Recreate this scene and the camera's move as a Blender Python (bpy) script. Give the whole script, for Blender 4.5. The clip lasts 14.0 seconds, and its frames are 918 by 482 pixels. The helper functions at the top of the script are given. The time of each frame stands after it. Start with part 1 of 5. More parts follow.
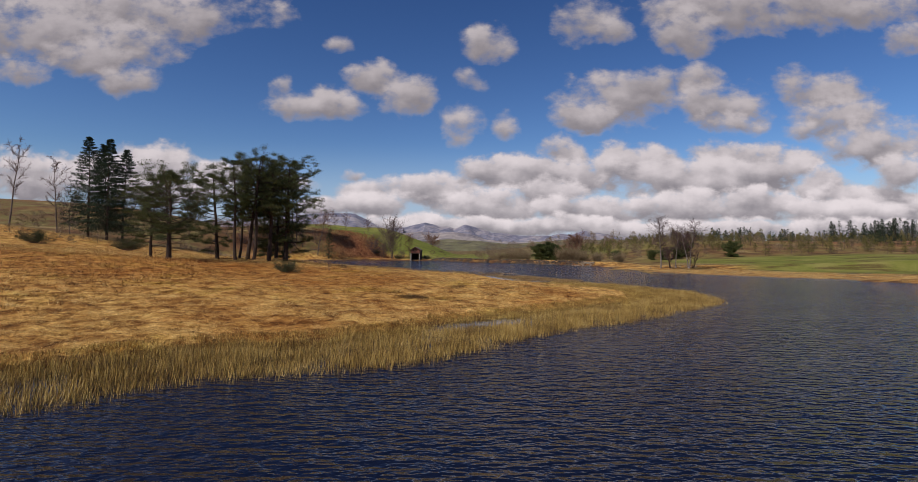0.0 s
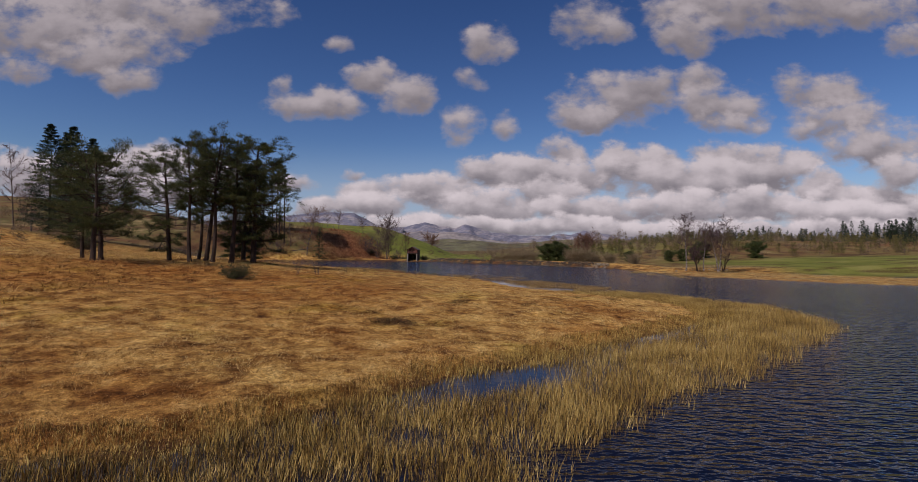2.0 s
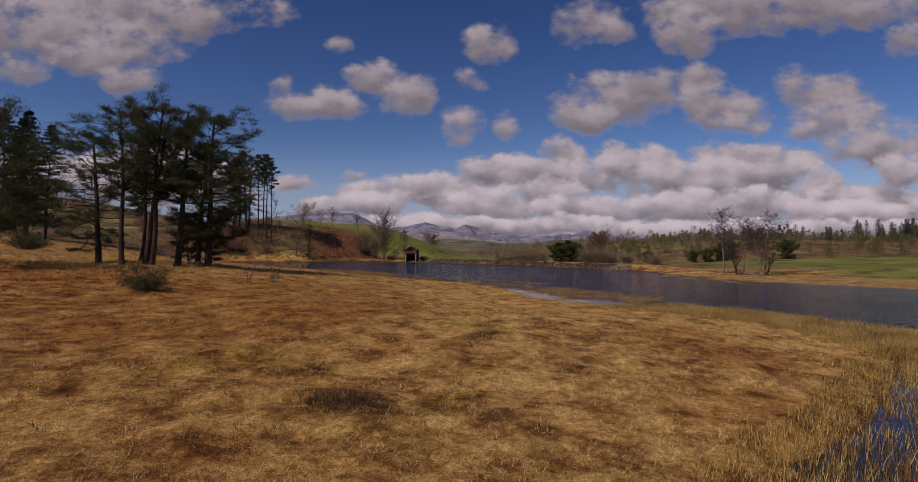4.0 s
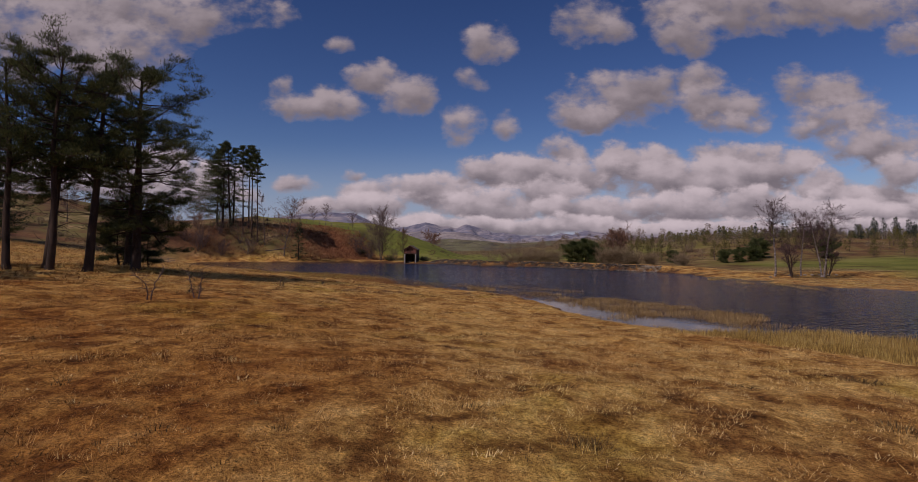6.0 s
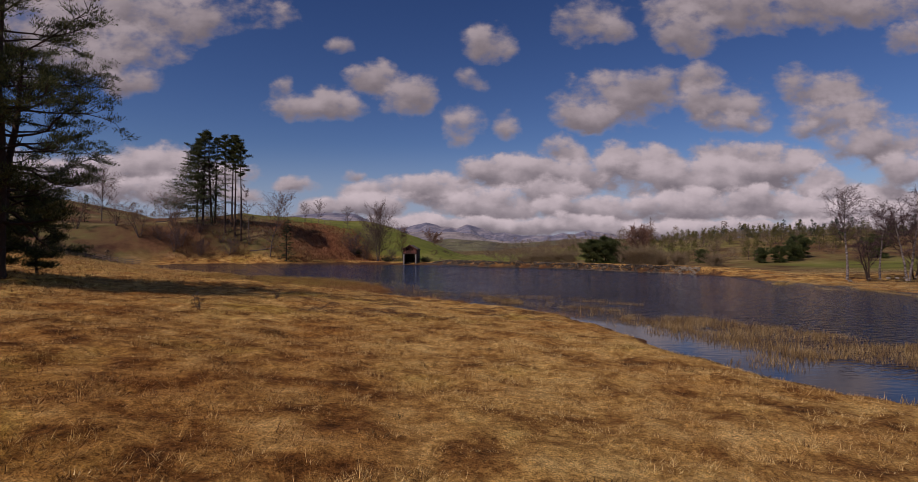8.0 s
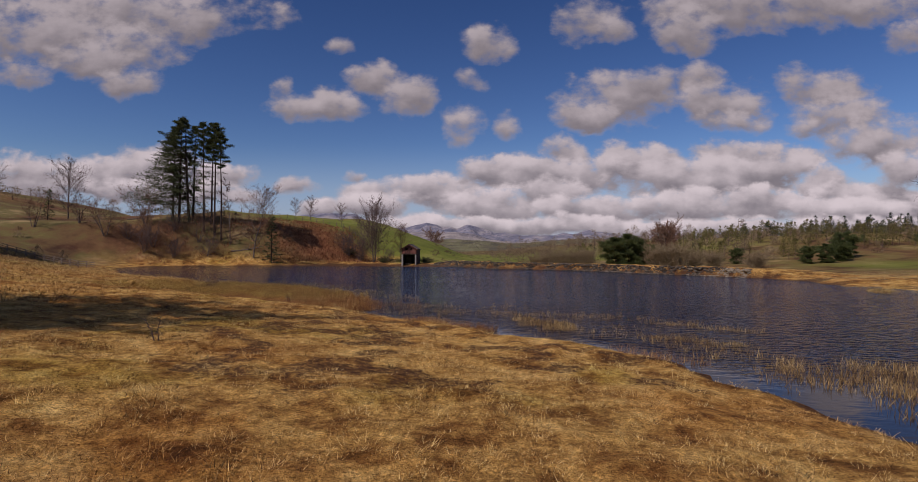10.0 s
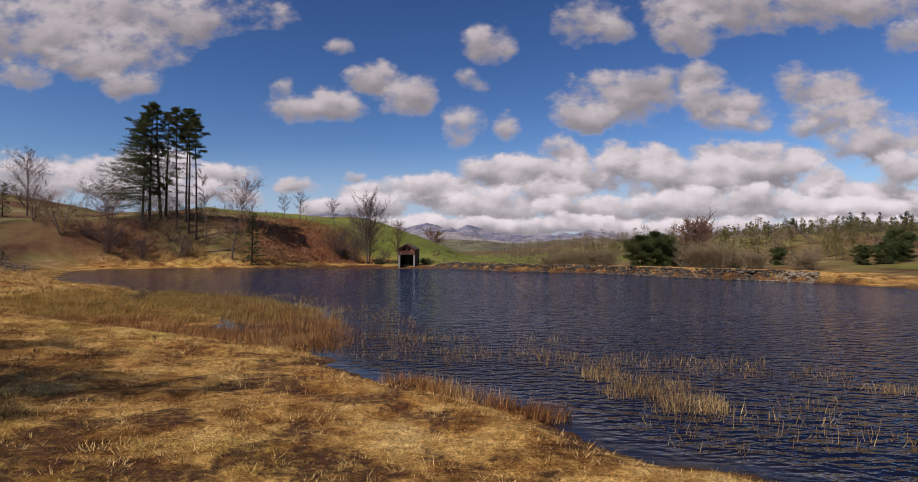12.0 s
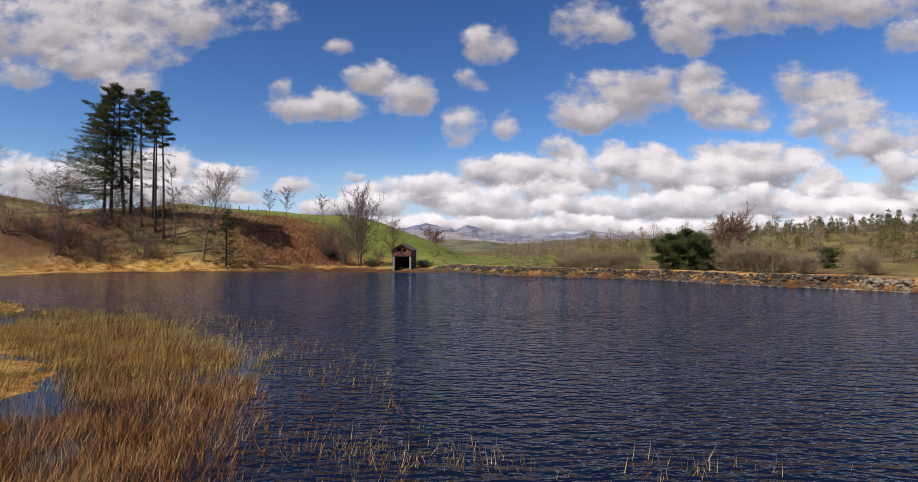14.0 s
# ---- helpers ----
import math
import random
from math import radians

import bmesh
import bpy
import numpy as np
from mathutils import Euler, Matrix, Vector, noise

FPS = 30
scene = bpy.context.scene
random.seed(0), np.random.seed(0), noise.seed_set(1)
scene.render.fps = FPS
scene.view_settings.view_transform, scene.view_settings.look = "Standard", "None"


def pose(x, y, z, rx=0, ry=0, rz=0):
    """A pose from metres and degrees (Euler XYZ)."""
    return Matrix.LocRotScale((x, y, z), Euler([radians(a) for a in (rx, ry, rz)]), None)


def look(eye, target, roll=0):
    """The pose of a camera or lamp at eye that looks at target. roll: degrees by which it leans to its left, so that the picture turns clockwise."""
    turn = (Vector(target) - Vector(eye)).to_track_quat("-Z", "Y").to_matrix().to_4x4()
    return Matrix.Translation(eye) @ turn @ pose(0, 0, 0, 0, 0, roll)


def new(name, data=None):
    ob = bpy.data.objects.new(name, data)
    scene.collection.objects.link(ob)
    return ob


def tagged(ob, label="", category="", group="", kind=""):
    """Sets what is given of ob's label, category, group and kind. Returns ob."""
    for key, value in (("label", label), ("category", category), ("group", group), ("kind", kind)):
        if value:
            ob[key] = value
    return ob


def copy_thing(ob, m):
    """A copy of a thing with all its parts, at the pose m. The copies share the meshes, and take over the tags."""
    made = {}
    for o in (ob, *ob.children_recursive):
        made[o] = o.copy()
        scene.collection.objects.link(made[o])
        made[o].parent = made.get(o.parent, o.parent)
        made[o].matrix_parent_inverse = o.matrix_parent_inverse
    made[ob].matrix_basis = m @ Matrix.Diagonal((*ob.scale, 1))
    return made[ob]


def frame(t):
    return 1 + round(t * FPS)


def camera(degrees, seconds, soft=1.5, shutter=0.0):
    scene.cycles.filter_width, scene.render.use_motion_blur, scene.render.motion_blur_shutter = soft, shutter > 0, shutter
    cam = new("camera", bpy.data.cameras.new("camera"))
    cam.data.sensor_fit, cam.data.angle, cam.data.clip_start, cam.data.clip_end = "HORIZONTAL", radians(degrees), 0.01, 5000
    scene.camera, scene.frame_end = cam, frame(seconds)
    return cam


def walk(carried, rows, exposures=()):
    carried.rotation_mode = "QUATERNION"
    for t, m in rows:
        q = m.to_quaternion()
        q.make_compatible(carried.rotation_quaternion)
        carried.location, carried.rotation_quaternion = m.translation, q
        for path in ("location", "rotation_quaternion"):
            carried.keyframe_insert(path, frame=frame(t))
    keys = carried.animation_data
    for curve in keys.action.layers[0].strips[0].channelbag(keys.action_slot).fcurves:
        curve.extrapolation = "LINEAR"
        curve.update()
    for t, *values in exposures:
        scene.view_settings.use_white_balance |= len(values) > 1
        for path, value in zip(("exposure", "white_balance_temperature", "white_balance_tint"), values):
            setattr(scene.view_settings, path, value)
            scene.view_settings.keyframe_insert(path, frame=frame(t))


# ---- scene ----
cam = camera(80.0, 14.0, soft=0.75)
PATH = [
    (0, look((2.201, 2.314, 4.026), (2.191, 102.306, 5.323), 0.58)),
    (0.5, look((2.201, 5.398, 4.036), (2.215, 105.390, 5.326), 0.62)),
    (1, look((2.166, 8.537, 4.038), (2.195, 108.529, 5.322), 0.66)),
    (1.5, look((2.098, 11.719, 4.031), (2.134, 111.711, 5.310), 0.68)),
    (2, look((2.002, 14.937, 4.017), (2.038, 114.929, 5.293), 0.70)),
    (2.5, look((1.881, 18.182, 3.997), (1.911, 118.174, 5.272), 0.70)),
    (3, look((1.737, 21.447, 3.971), (1.755, 121.439, 5.246), 0.70)),
    (3.5, look((1.573, 24.723, 3.941), (1.573, 124.715, 5.217), 0.69)),
    (4, look((1.393, 28.005, 3.905), (1.372, 127.997, 5.183), 0.68)),
    (4.5, look((1.198, 31.286, 3.867), (1.152, 131.278, 5.148), 0.65)),
    (5, look((0.991, 34.561, 3.825), (0.917, 134.553, 5.110), 0.63)),
    (5.5, look((0.776, 37.825, 3.782), (0.672, 137.817, 5.072), 0.60)),
    (6, look((0.554, 41.073, 3.737), (0.419, 141.065, 5.033), 0.56)),
    (6.5, look((0.327, 44.300, 3.691), (0.160, 144.291, 4.993), 0.53)),
    (7, look((0.098, 47.505, 3.646), (-0.101, 147.496, 4.956), 0.49)),
    (7.5, look((-0.131, 50.683, 3.601), (-0.360, 150.674, 4.918), 0.45)),
    (8, look((-0.359, 53.833, 3.559), (-0.618, 153.824, 4.884), 0.41)),
    (8.5, look((-0.583, 56.953, 3.518), (-0.868, 156.944, 4.851), 0.37)),
    (9, look((-0.801, 60.041, 3.480), (-1.110, 160.032, 4.822), 0.33)),
    (9.5, look((-1.013, 63.096, 3.447), (-1.341, 163.086, 4.798), 0.29)),
    (10, look((-1.216, 66.120, 3.417), (-1.559, 166.110, 4.777), 0.26)),
    (10.5, look((-1.410, 69.111, 3.393), (-1.763, 169.101, 4.762), 0.23)),
    (11, look((-1.592, 72.071, 3.375), (-1.949, 172.061, 4.752), 0.20)),
    (11.5, look((-1.762, 75.001, 3.364), (-2.115, 174.991, 4.750), 0.18)),
    (12, look((-1.918, 77.903, 3.360), (-2.260, 177.893, 4.755), 0.16)),
    (12.5, look((-2.060, 80.781, 3.365), (-2.383, 180.771, 4.768), 0.15)),
    (13, look((-2.186, 83.636, 3.378), (-2.480, 183.626, 4.788), 0.14)),
    (13.5, look((-2.296, 86.473, 3.401), (-2.552, 186.463, 4.818), 0.15)),
    (14, look((-2.389, 89.295, 3.434), (-2.596, 189.285, 4.858), 0.16)),
]
walk(cam, PATH, [(0, 0.04, 6400, 17), (3, -0.44, 6400, 26), (6.5, -0.56, 6550, 31), (8, -0.52, 6550, 30), (11, -0.10, 6400, 22), (12.5, 0.21, 6350, 18), (14, 0.46, 6270, 14)])

# ---------------------------------------------------------------- sky and sun
SUN_ELEV, SUN_FROM = 46.0, (-0.76, -0.65)      # the sun stands behind and to the left of the flight


def nodes_of(tree):
    """Small writer for node trees: n(type, inputs...) returns the first output."""
    def n(kind, *ins, out=0, operation="", use_clamp=False, interpolation_type="", data_type="", blend_type=""):
        nd = tree.nodes.new(kind)
        if operation:
            nd.operation = operation
        if use_clamp:
            nd.use_clamp = True
        if interpolation_type:
            nd.interpolation_type = interpolation_type
        if data_type:
            nd.data_type = data_type
        if blend_type:
            nd.blend_type = blend_type
        for i, val in enumerate(ins):
            if val is None:
                continue
            if isinstance(val, bpy.types.NodeSocket):
                tree.links.new(val, nd.inputs[i])
            else:
                nd.inputs[i].default_value = val
        return nd.outputs[out]
    return n


world = bpy.data.worlds.new("sky")
scene.world = world
world.use_nodes = True
wt = world.node_tree
wt.nodes.clear()
W = nodes_of(wt)


def M(op, a, b=None, c=None, clamp=False):
    return W("ShaderNodeMath", a, b, c, operation=op, use_clamp=clamp)


def VM(op, a, b=None, c=None):
    return W("ShaderNodeVectorMath", a, b, c, operation=op)


def smooth(n, val, lo, hi):
    nd = n("ShaderNodeMapRange", val, lo, hi, 0.0, 1.0, interpolation_type="SMOOTHSTEP")
    return nd


sky = wt.nodes.new("ShaderNodeTexSky")
sky.sky_type, sky.sun_disc = "NISHITA", False
sky.sun_elevation = radians(SUN_ELEV)
sky.sun_rotation = math.atan2(SUN_FROM[0], SUN_FROM[1])
sky.altitude, sky.air_density, sky.dust_density, sky.ozone_density = 200, 1.0, 0.4, 2.5
direction = W("ShaderNodeTexCoord")
sep = wt.nodes.new("ShaderNodeSeparateXYZ")
wt.links.new(direction, sep.inputs[0])
ahead = M("MAXIMUM", M("ABSOLUTE", sep.outputs[1]), 0.06)
cu, cv = M("DIVIDE", sep.outputs[0], ahead), M("DIVIDE", sep.outputs[2], ahead)
flat = W("ShaderNodeCombineXYZ", cu, cv, 0.0)
billow = W("ShaderNodeTexNoise", flat, None, 8.0, 7.0, 0.55, out=1)
warp = VM("MULTIPLY_ADD", billow, (0.09, 0.06, 0.0), (-0.045, -0.03, 0.0))
spot = VM("ADD", flat, warp)
# clouds: centre across, centre up, half width, half height, weight, in tangents from straight ahead
CLOUDS_HIGH = [(-0.643, 0.435, 0.252, 0.051, 1.2), (-0.766, 0.388, 0.134, 0.062, 1.1), (-0.611, 0.371, 0.086, 0.043, 0.9), (-0.681, 0.347, 0.080, 0.037, 0.9), (-0.809, 0.317, 0.056, 0.028, 0.85),
               (-0.608, 0.307, 0.059, 0.026, 0.9), (-0.472, 0.422, 0.080, 0.041, 0.85), (0.235, 0.424, 0.051, 0.039, 0.85), (0.272, 0.409, 0.032, 0.026, 0.8), (0.491, 0.444, 0.177, 0.043, 1.2),
               (0.416, 0.403, 0.062, 0.039, 1.05), (0.657, 0.449, 0.161, 0.039, 1.15), (0.823, 0.388, 0.049, 0.026, 0.85), (-0.220, 0.379, 0.028, 0.019, 0.55)]
CLOUDS_MID = [(-0.325, 0.298, 0.026, 0.028, 0.8), (-0.263, 0.264, 0.090, 0.036, 1.1), (-0.218, 0.260, 0.054, 0.030, 0.9), (-0.148, 0.309, 0.066, 0.034, 1), (-0.097, 0.278, 0.054, 0.045, 1),
              (0.049, 0.375, 0.054, 0.035, 0.9), (0.002, 0.227, 0.043, 0.045, 0.7), (0.077, 0.227, 0.030, 0.030, 0.7), (0.013, 0.307, 0.032, 0.028, 0.45), (0.293, 0.278, 0.112, 0.056, 1.1),
              (0.229, 0.249, 0.066, 0.036, 1), (0.347, 0.305, 0.064, 0.034, 0.9), (0.433, 0.307, 0.056, 0.036, 0.9), (0.486, 0.266, 0.088, 0.049, 1.05), (0.502, 0.236, 0.071, 0.024, 0.8),
              (0.668, 0.296, 0.094, 0.043, 1), (0.700, 0.245, 0.107, 0.047, 1.05), (0.627, 0.227, 0.049, 0.021, 0.8), (0.770, 0.200, 0.102, 0.060, 1.1)]
CLOUDS_BANK = [(-0.151, 0.101, 0.080, 0.028, 0.85), (-0.033, 0.099, 0.112, 0.036, 0.95), (0.079, 0.138, 0.096, 0.039, 1), (0.189, 0.174, 0.056, 0.045, 1), (0.176, 0.133, 0.107, 0.043, 1),
               (0.336, 0.148, 0.123, 0.047, 1), (0.524, 0.163, 0.134, 0.043, 1), (0.459, 0.127, 0.203, 0.047, 1), (0.582, 0.146, 0.075, 0.039, 1), (0.670, 0.116, 0.071, 0.036, 1.1),
               (0.743, 0.095, 0.102, 0.041, 1), (0.812, 0.090, 0.080, 0.047, 1), (0.807, 0.142, 0.064, 0.047, 0.85)]
CLOUDS_FRONT = [(-0.574, 0.142, 0.098, 0.047, 1.1), (-0.681, 0.133, 0.086, 0.045, 1), (-0.782, 0.120, 0.102, 0.043, 1), (-0.440, 0.135, 0.075, 0.032, 0.95), (-0.520, 0.106, 0.161, 0.030, 0.95),
                (-0.263, 0.075, 0.047, 0.021, 1.05), (-0.306, 0.114, 0.051, 0.017, 0.65), (-0.194, 0.131, 0.028, 0.013, 0.5), (-0.156, 0.078, 0.096, 0.028, 0.9), (0.058, 0.078, 0.118, 0.036, 1),
                (0.176, 0.101, 0.064, 0.030, 1), (0.240, 0.071, 0.118, 0.032, 1), (0.400, 0.078, 0.118, 0.034, 1), (0.550, 0.078, 0.128, 0.034, 1), (0.711, 0.067, 0.139, 0.034, 1),
                (-0.070, 0.042, 0.150, 0.024, 1), (0.122, 0.042, 0.214, 0.021, 1), (0.390, 0.039, 0.257, 0.024, 1), (0.689, 0.037, 0.268, 0.024, 1)]
soft = W("ShaderNodeCombineXYZ", cu, M("MULTIPLY", cv, 1.5), 0.0)
fine = W("ShaderNodeTexNoise", soft, None, 13.0, 10.0, 0.50)
fine_up = W("ShaderNodeTexNoise", VM("ADD", soft, (-0.016, 0.026, 0.0)), None, 13.0, 10.0, 0.50)
wisp = W("ShaderNodeTexNoise", soft, None, 26.0, 8.0, 0.6)
ragged = M("MULTIPLY_ADD", M("SUBTRACT", fine, 0.5), 2.6, M("MULTIPLY", M("SUBTRACT", wisp, 0.5), 1.0))
relief = M("MULTIPLY", M("SUBTRACT", fine, fine_up), 1.5)
spot_up = wt.nodes.new("ShaderNodeSeparateXYZ")
wt.links.new(spot, spot_up.inputs[0])
mask, shine = 0.0, 0.5
layers = [(c, 1.18, 1.0, -0.10) for c in CLOUDS_HIGH] + [(c, 1.0, 1.0, -0.10) for c in CLOUDS_MID] + [(c, 1.0, 0.85, -0.42) for c in CLOUDS_BANK + CLOUDS_FRONT]
for (cx, cy, ca, cb, cw), swell, rag, crisp in layers:
    ca, cb = ca * swell, cb * swell
    q = VM("MULTIPLY_ADD", spot, (1 / ca, 1 / cb, 0.0), (-cx / ca, -cy / cb, 0.0))
    dd = wt.nodes.new("ShaderNodeVectorMath")
    dd.operation = "DOT_PRODUCT"
    wt.links.new(q, dd.inputs[0]), wt.links.new(q, dd.inputs[1])
    thin = 0.55 * max(0.0, 1.0 - cw)
    here = W("ShaderNodeMapRange", M("SUBTRACT", M("MULTIPLY", ragged, rag), dd.outputs["Value"]), -1.22 + thin, crisp + 2.4 * thin, 0.0, 1.0, interpolation_type="SMOOTHSTEP")
    lit = W("ShaderNodeMapRange", M("ADD", M("MULTIPLY_ADD", spot_up.outputs[1], 0.74 / cb, -0.74 * cy / cb), relief), -0.62, 0.80, 0.0, 1.0, interpolation_type="SMOOTHSTEP")
    shine = M("MULTIPLY_ADD", here, M("SUBTRACT", lit, shine), shine)
    mask = M("MAXIMUM", mask, here)
# the same broken cloud goes on overhead and behind
level = M("MAXIMUM", sep.outputs[2], 0.08)
plan = W("ShaderNodeCombineXYZ", M("DIVIDE", sep.outputs[0], level), M("DIVIDE", sep.outputs[1], level), 0.0)
cover = W("ShaderNodeTexNoise", plan, None, 0.9, 7.0, 0.56, 2.0, 0.3)
outside = M("MAXIMUM", smooth(W, cv, 0.46, 0.60), smooth(W, sep.outputs[1], 0.25, 0.05))
overhead = M("MULTIPLY", smooth(W, cover, 0.54, 0.68), M("MULTIPLY", outside, smooth(W, sep.outputs[2], 0.02, 0.10)))
shine = M("MULTIPLY_ADD", overhead, M("SUBTRACT", smooth(W, cover, 0.80, 0.54), shine), shine)
mask = M("MAXIMUM", mask, overhead)
low = smooth(W, cv, 0.34, 0.05)
cloud_dim = W("ShaderNodeMix", low, None, None, None, None, None, (0.41, 0.385, 0.405, 1), (0.45, 0.43, 0.455, 1), out=2, data_type="RGBA")
cloud_lit = W("ShaderNodeMix", low, None, None, None, None, None, (0.88, 0.82, 0.81, 1), (1.40, 1.31, 1.28, 1), out=2, data_type="RGBA")
cloud_col = W("ShaderNodeMix", shine, None, None, None, None, None, cloud_dim, cloud_lit, out=2, data_type="RGBA")
deep = W("ShaderNodeGamma", VM("SCALE", sky.outputs[0]), 1.45)
deep.node.inputs[0].links[0].from_node.inputs["Scale"].default_value = 0.25
blue = W("ShaderNodeHueSaturation", 0.503, 1.08, 1.0, 1.0, deep)
hazy = M("MULTIPLY", smooth(W, cv, 0.20, 0.0), 0.85)
blue = W("ShaderNodeMix", hazy, None, None, None, None, None, blue, (1.25, 1.62, 2.15, 1), out=2, data_type="RGBA")
bg_sky = W("ShaderNodeBackground", blue, 0.28)
bg_cloud = W("ShaderNodeBackground", cloud_col, 0.54)
mixed = W("ShaderNodeMixShader", mask, bg_sky, bg_cloud)
wout = wt.nodes.new("ShaderNodeOutputWorld")
wt.links.new(mixed, wout.inputs[0])

sun = new("sun", bpy.data.lights.new("sun", "SUN"))
sun.data.energy, sun.data.angle, sun.data.color = 3.6, radians(0.5), (1.0, 0.93, 0.82)
flat_len = math.cos(radians(SUN_ELEV)) / math.hypot(*SUN_FROM)
sun.matrix_world = look((SUN_FROM[0] * flat_len * 300, SUN_FROM[1] * flat_len * 300, math.sin(radians(SUN_ELEV)) * 300), (0, 0, 0))


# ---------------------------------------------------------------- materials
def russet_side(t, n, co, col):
    """Redder, darker tint over the higher side of the meadow, with a ragged edge."""
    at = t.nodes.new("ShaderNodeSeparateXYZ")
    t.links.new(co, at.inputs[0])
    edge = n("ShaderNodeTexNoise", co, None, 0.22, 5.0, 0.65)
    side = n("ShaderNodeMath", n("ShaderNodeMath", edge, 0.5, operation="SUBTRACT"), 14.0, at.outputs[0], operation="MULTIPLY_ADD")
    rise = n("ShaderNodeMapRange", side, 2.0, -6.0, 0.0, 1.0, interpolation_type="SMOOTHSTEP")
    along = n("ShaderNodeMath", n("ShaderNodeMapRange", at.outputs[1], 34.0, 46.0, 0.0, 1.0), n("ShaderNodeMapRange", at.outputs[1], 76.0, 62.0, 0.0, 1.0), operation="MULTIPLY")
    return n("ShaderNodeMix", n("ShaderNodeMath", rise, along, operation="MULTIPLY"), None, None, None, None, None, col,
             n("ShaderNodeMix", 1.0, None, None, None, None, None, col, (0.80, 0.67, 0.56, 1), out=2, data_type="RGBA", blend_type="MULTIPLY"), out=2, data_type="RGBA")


def material(name, stops, scale=4.0, rough=0.9, bump=0.3, bump_scale=30.0, vary=0.0, island=0.0, stretch=(1, 1, 1), distort=0.0, stops2=None, scale2=0.1, spec=0.3, metal=0.0, thru=0.0, russet=False):
    """A surface with colour in two sizes of noise, grain relief and, if asked, a tint of its own for each loose piece."""
    m = bpy.data.materials.new(name)
    m.use_nodes = True
    t = m.node_tree
    t.nodes.clear()
    n = nodes_of(t)
    co = n("ShaderNodeMapping", n("ShaderNodeTexCoord", out=3), None, None, stretch)
    fac = n("ShaderNodeTexNoise", co, None, scale, 8.0, 0.6, 2.0, distort)

    def ramp(f, st):
        nd = t.nodes.new("ShaderNodeValToRGB")
        t.links.new(f, nd.inputs[0])
        el = nd.color_ramp.elements
        while len(el) < len(st):
            el.new(0.5)
        for e, (p, c) in zip(el, st):
            e.position, e.color = p, (*c, 1)
        return nd.outputs[0]
    if island:
        rnd = n("ShaderNodeNewGeometry", out=8)
        fac = n("ShaderNodeMath", n("ShaderNodeMath", rnd, 0.5, operation="SUBTRACT"), island, fac, operation="MULTIPLY_ADD", use_clamp=True)
    if vary:
        rnd = n("ShaderNodeObjectInfo", out=5)
        fac = n("ShaderNodeMath", n("ShaderNodeMath", rnd, 0.5, operation="SUBTRACT"), vary, fac, operation="MULTIPLY_ADD", use_clamp=True)
    col = ramp(fac, stops)
    if stops2:
        big = n("ShaderNodeTexNoise", co, None, scale2, 5.0, 0.6, 2.0, 0.6)
        col = n("ShaderNodeMix", 1.0, None, None, None, None, None, col, ramp(big, stops2), out=2, data_type="RGBA", blend_type="MULTIPLY")
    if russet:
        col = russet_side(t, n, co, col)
    bs = t.nodes.new("ShaderNodeBsdfPrincipled")
    t.links.new(col, bs.inputs["Base Color"])
    bs.inputs["Roughness"].default_value, bs.inputs["Metallic"].default_value = rough, metal
    bs.inputs["Specular IOR Level"].default_value = spec
    if bump:
        grain = n("ShaderNodeTexNoise", co, None, bump_scale, 6.0, 0.65)
        bp = t.nodes.new("ShaderNodeBump")
        bp.inputs["Strength"].default_value, bp.inputs["Distance"].default_value = bump, 1.0 / bump_scale
        t.links.new(grain, bp.inputs["Height"])
        t.links.new(bp.outputs[0], bs.inputs["Normal"])
    surface = bs.outputs[0]
    if thru:                                               # thin leaves let light through
        tl = t.nodes.new("ShaderNodeBsdfTranslucent")
        t.links.new(col, tl.inputs[0])
        surface = n("ShaderNodeMixShader", thru, surface, tl.outputs[0])
    o = t.nodes.new("ShaderNodeOutputMaterial")
    t.links.new(surface, o.inputs[0])
    return m


STRAW = [(0.30, (0.07, 0.030, 0.009)), (0.42, (0.28, 0.142, 0.040)), (0.54, (0.60, 0.38, 0.122)), (0.70, (0.84, 0.62, 0.26))]
PATCH = [(0.26, (0.62, 0.48, 0.38)), (0.37, (0.86, 0.74, 0.62)), (0.48, (1, 0.98, 0.94)), (0.57, (1.04, 1.05, 1.0)), (0.65, (0.84, 0.90, 0.64)), (0.74, (0.92, 0.72, 0.54))]
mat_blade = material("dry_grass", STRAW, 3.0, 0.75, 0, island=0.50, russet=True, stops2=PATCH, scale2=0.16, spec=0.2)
mat_tuft = material("dark_rush", [(0.25, (0.035, 0.022, 0.009)), (0.5, (0.10, 0.062, 0.022)), (0.75, (0.22, 0.14, 0.05))], 2.0, 0.85, 0, island=0.6, spec=0.2)
mat_straw = material("pale_straw", [(0.25, (0.30, 0.17, 0.05)), (0.5, (0.58, 0.39, 0.14)), (0.75, (0.82, 0.64, 0.30))], 2.0, 0.8, 0, island=0.6, spec=0.2)
mat_reed = material("sedge", [(0.25, (0.085, 0.048, 0.014)), (0.45, (0.30, 0.175, 0.042)), (0.6, (0.40, 0.27, 0.062)), (0.78, (0.58, 0.41, 0.14))], 0.5, 0.6, 0, island=0.5, spec=0.3)
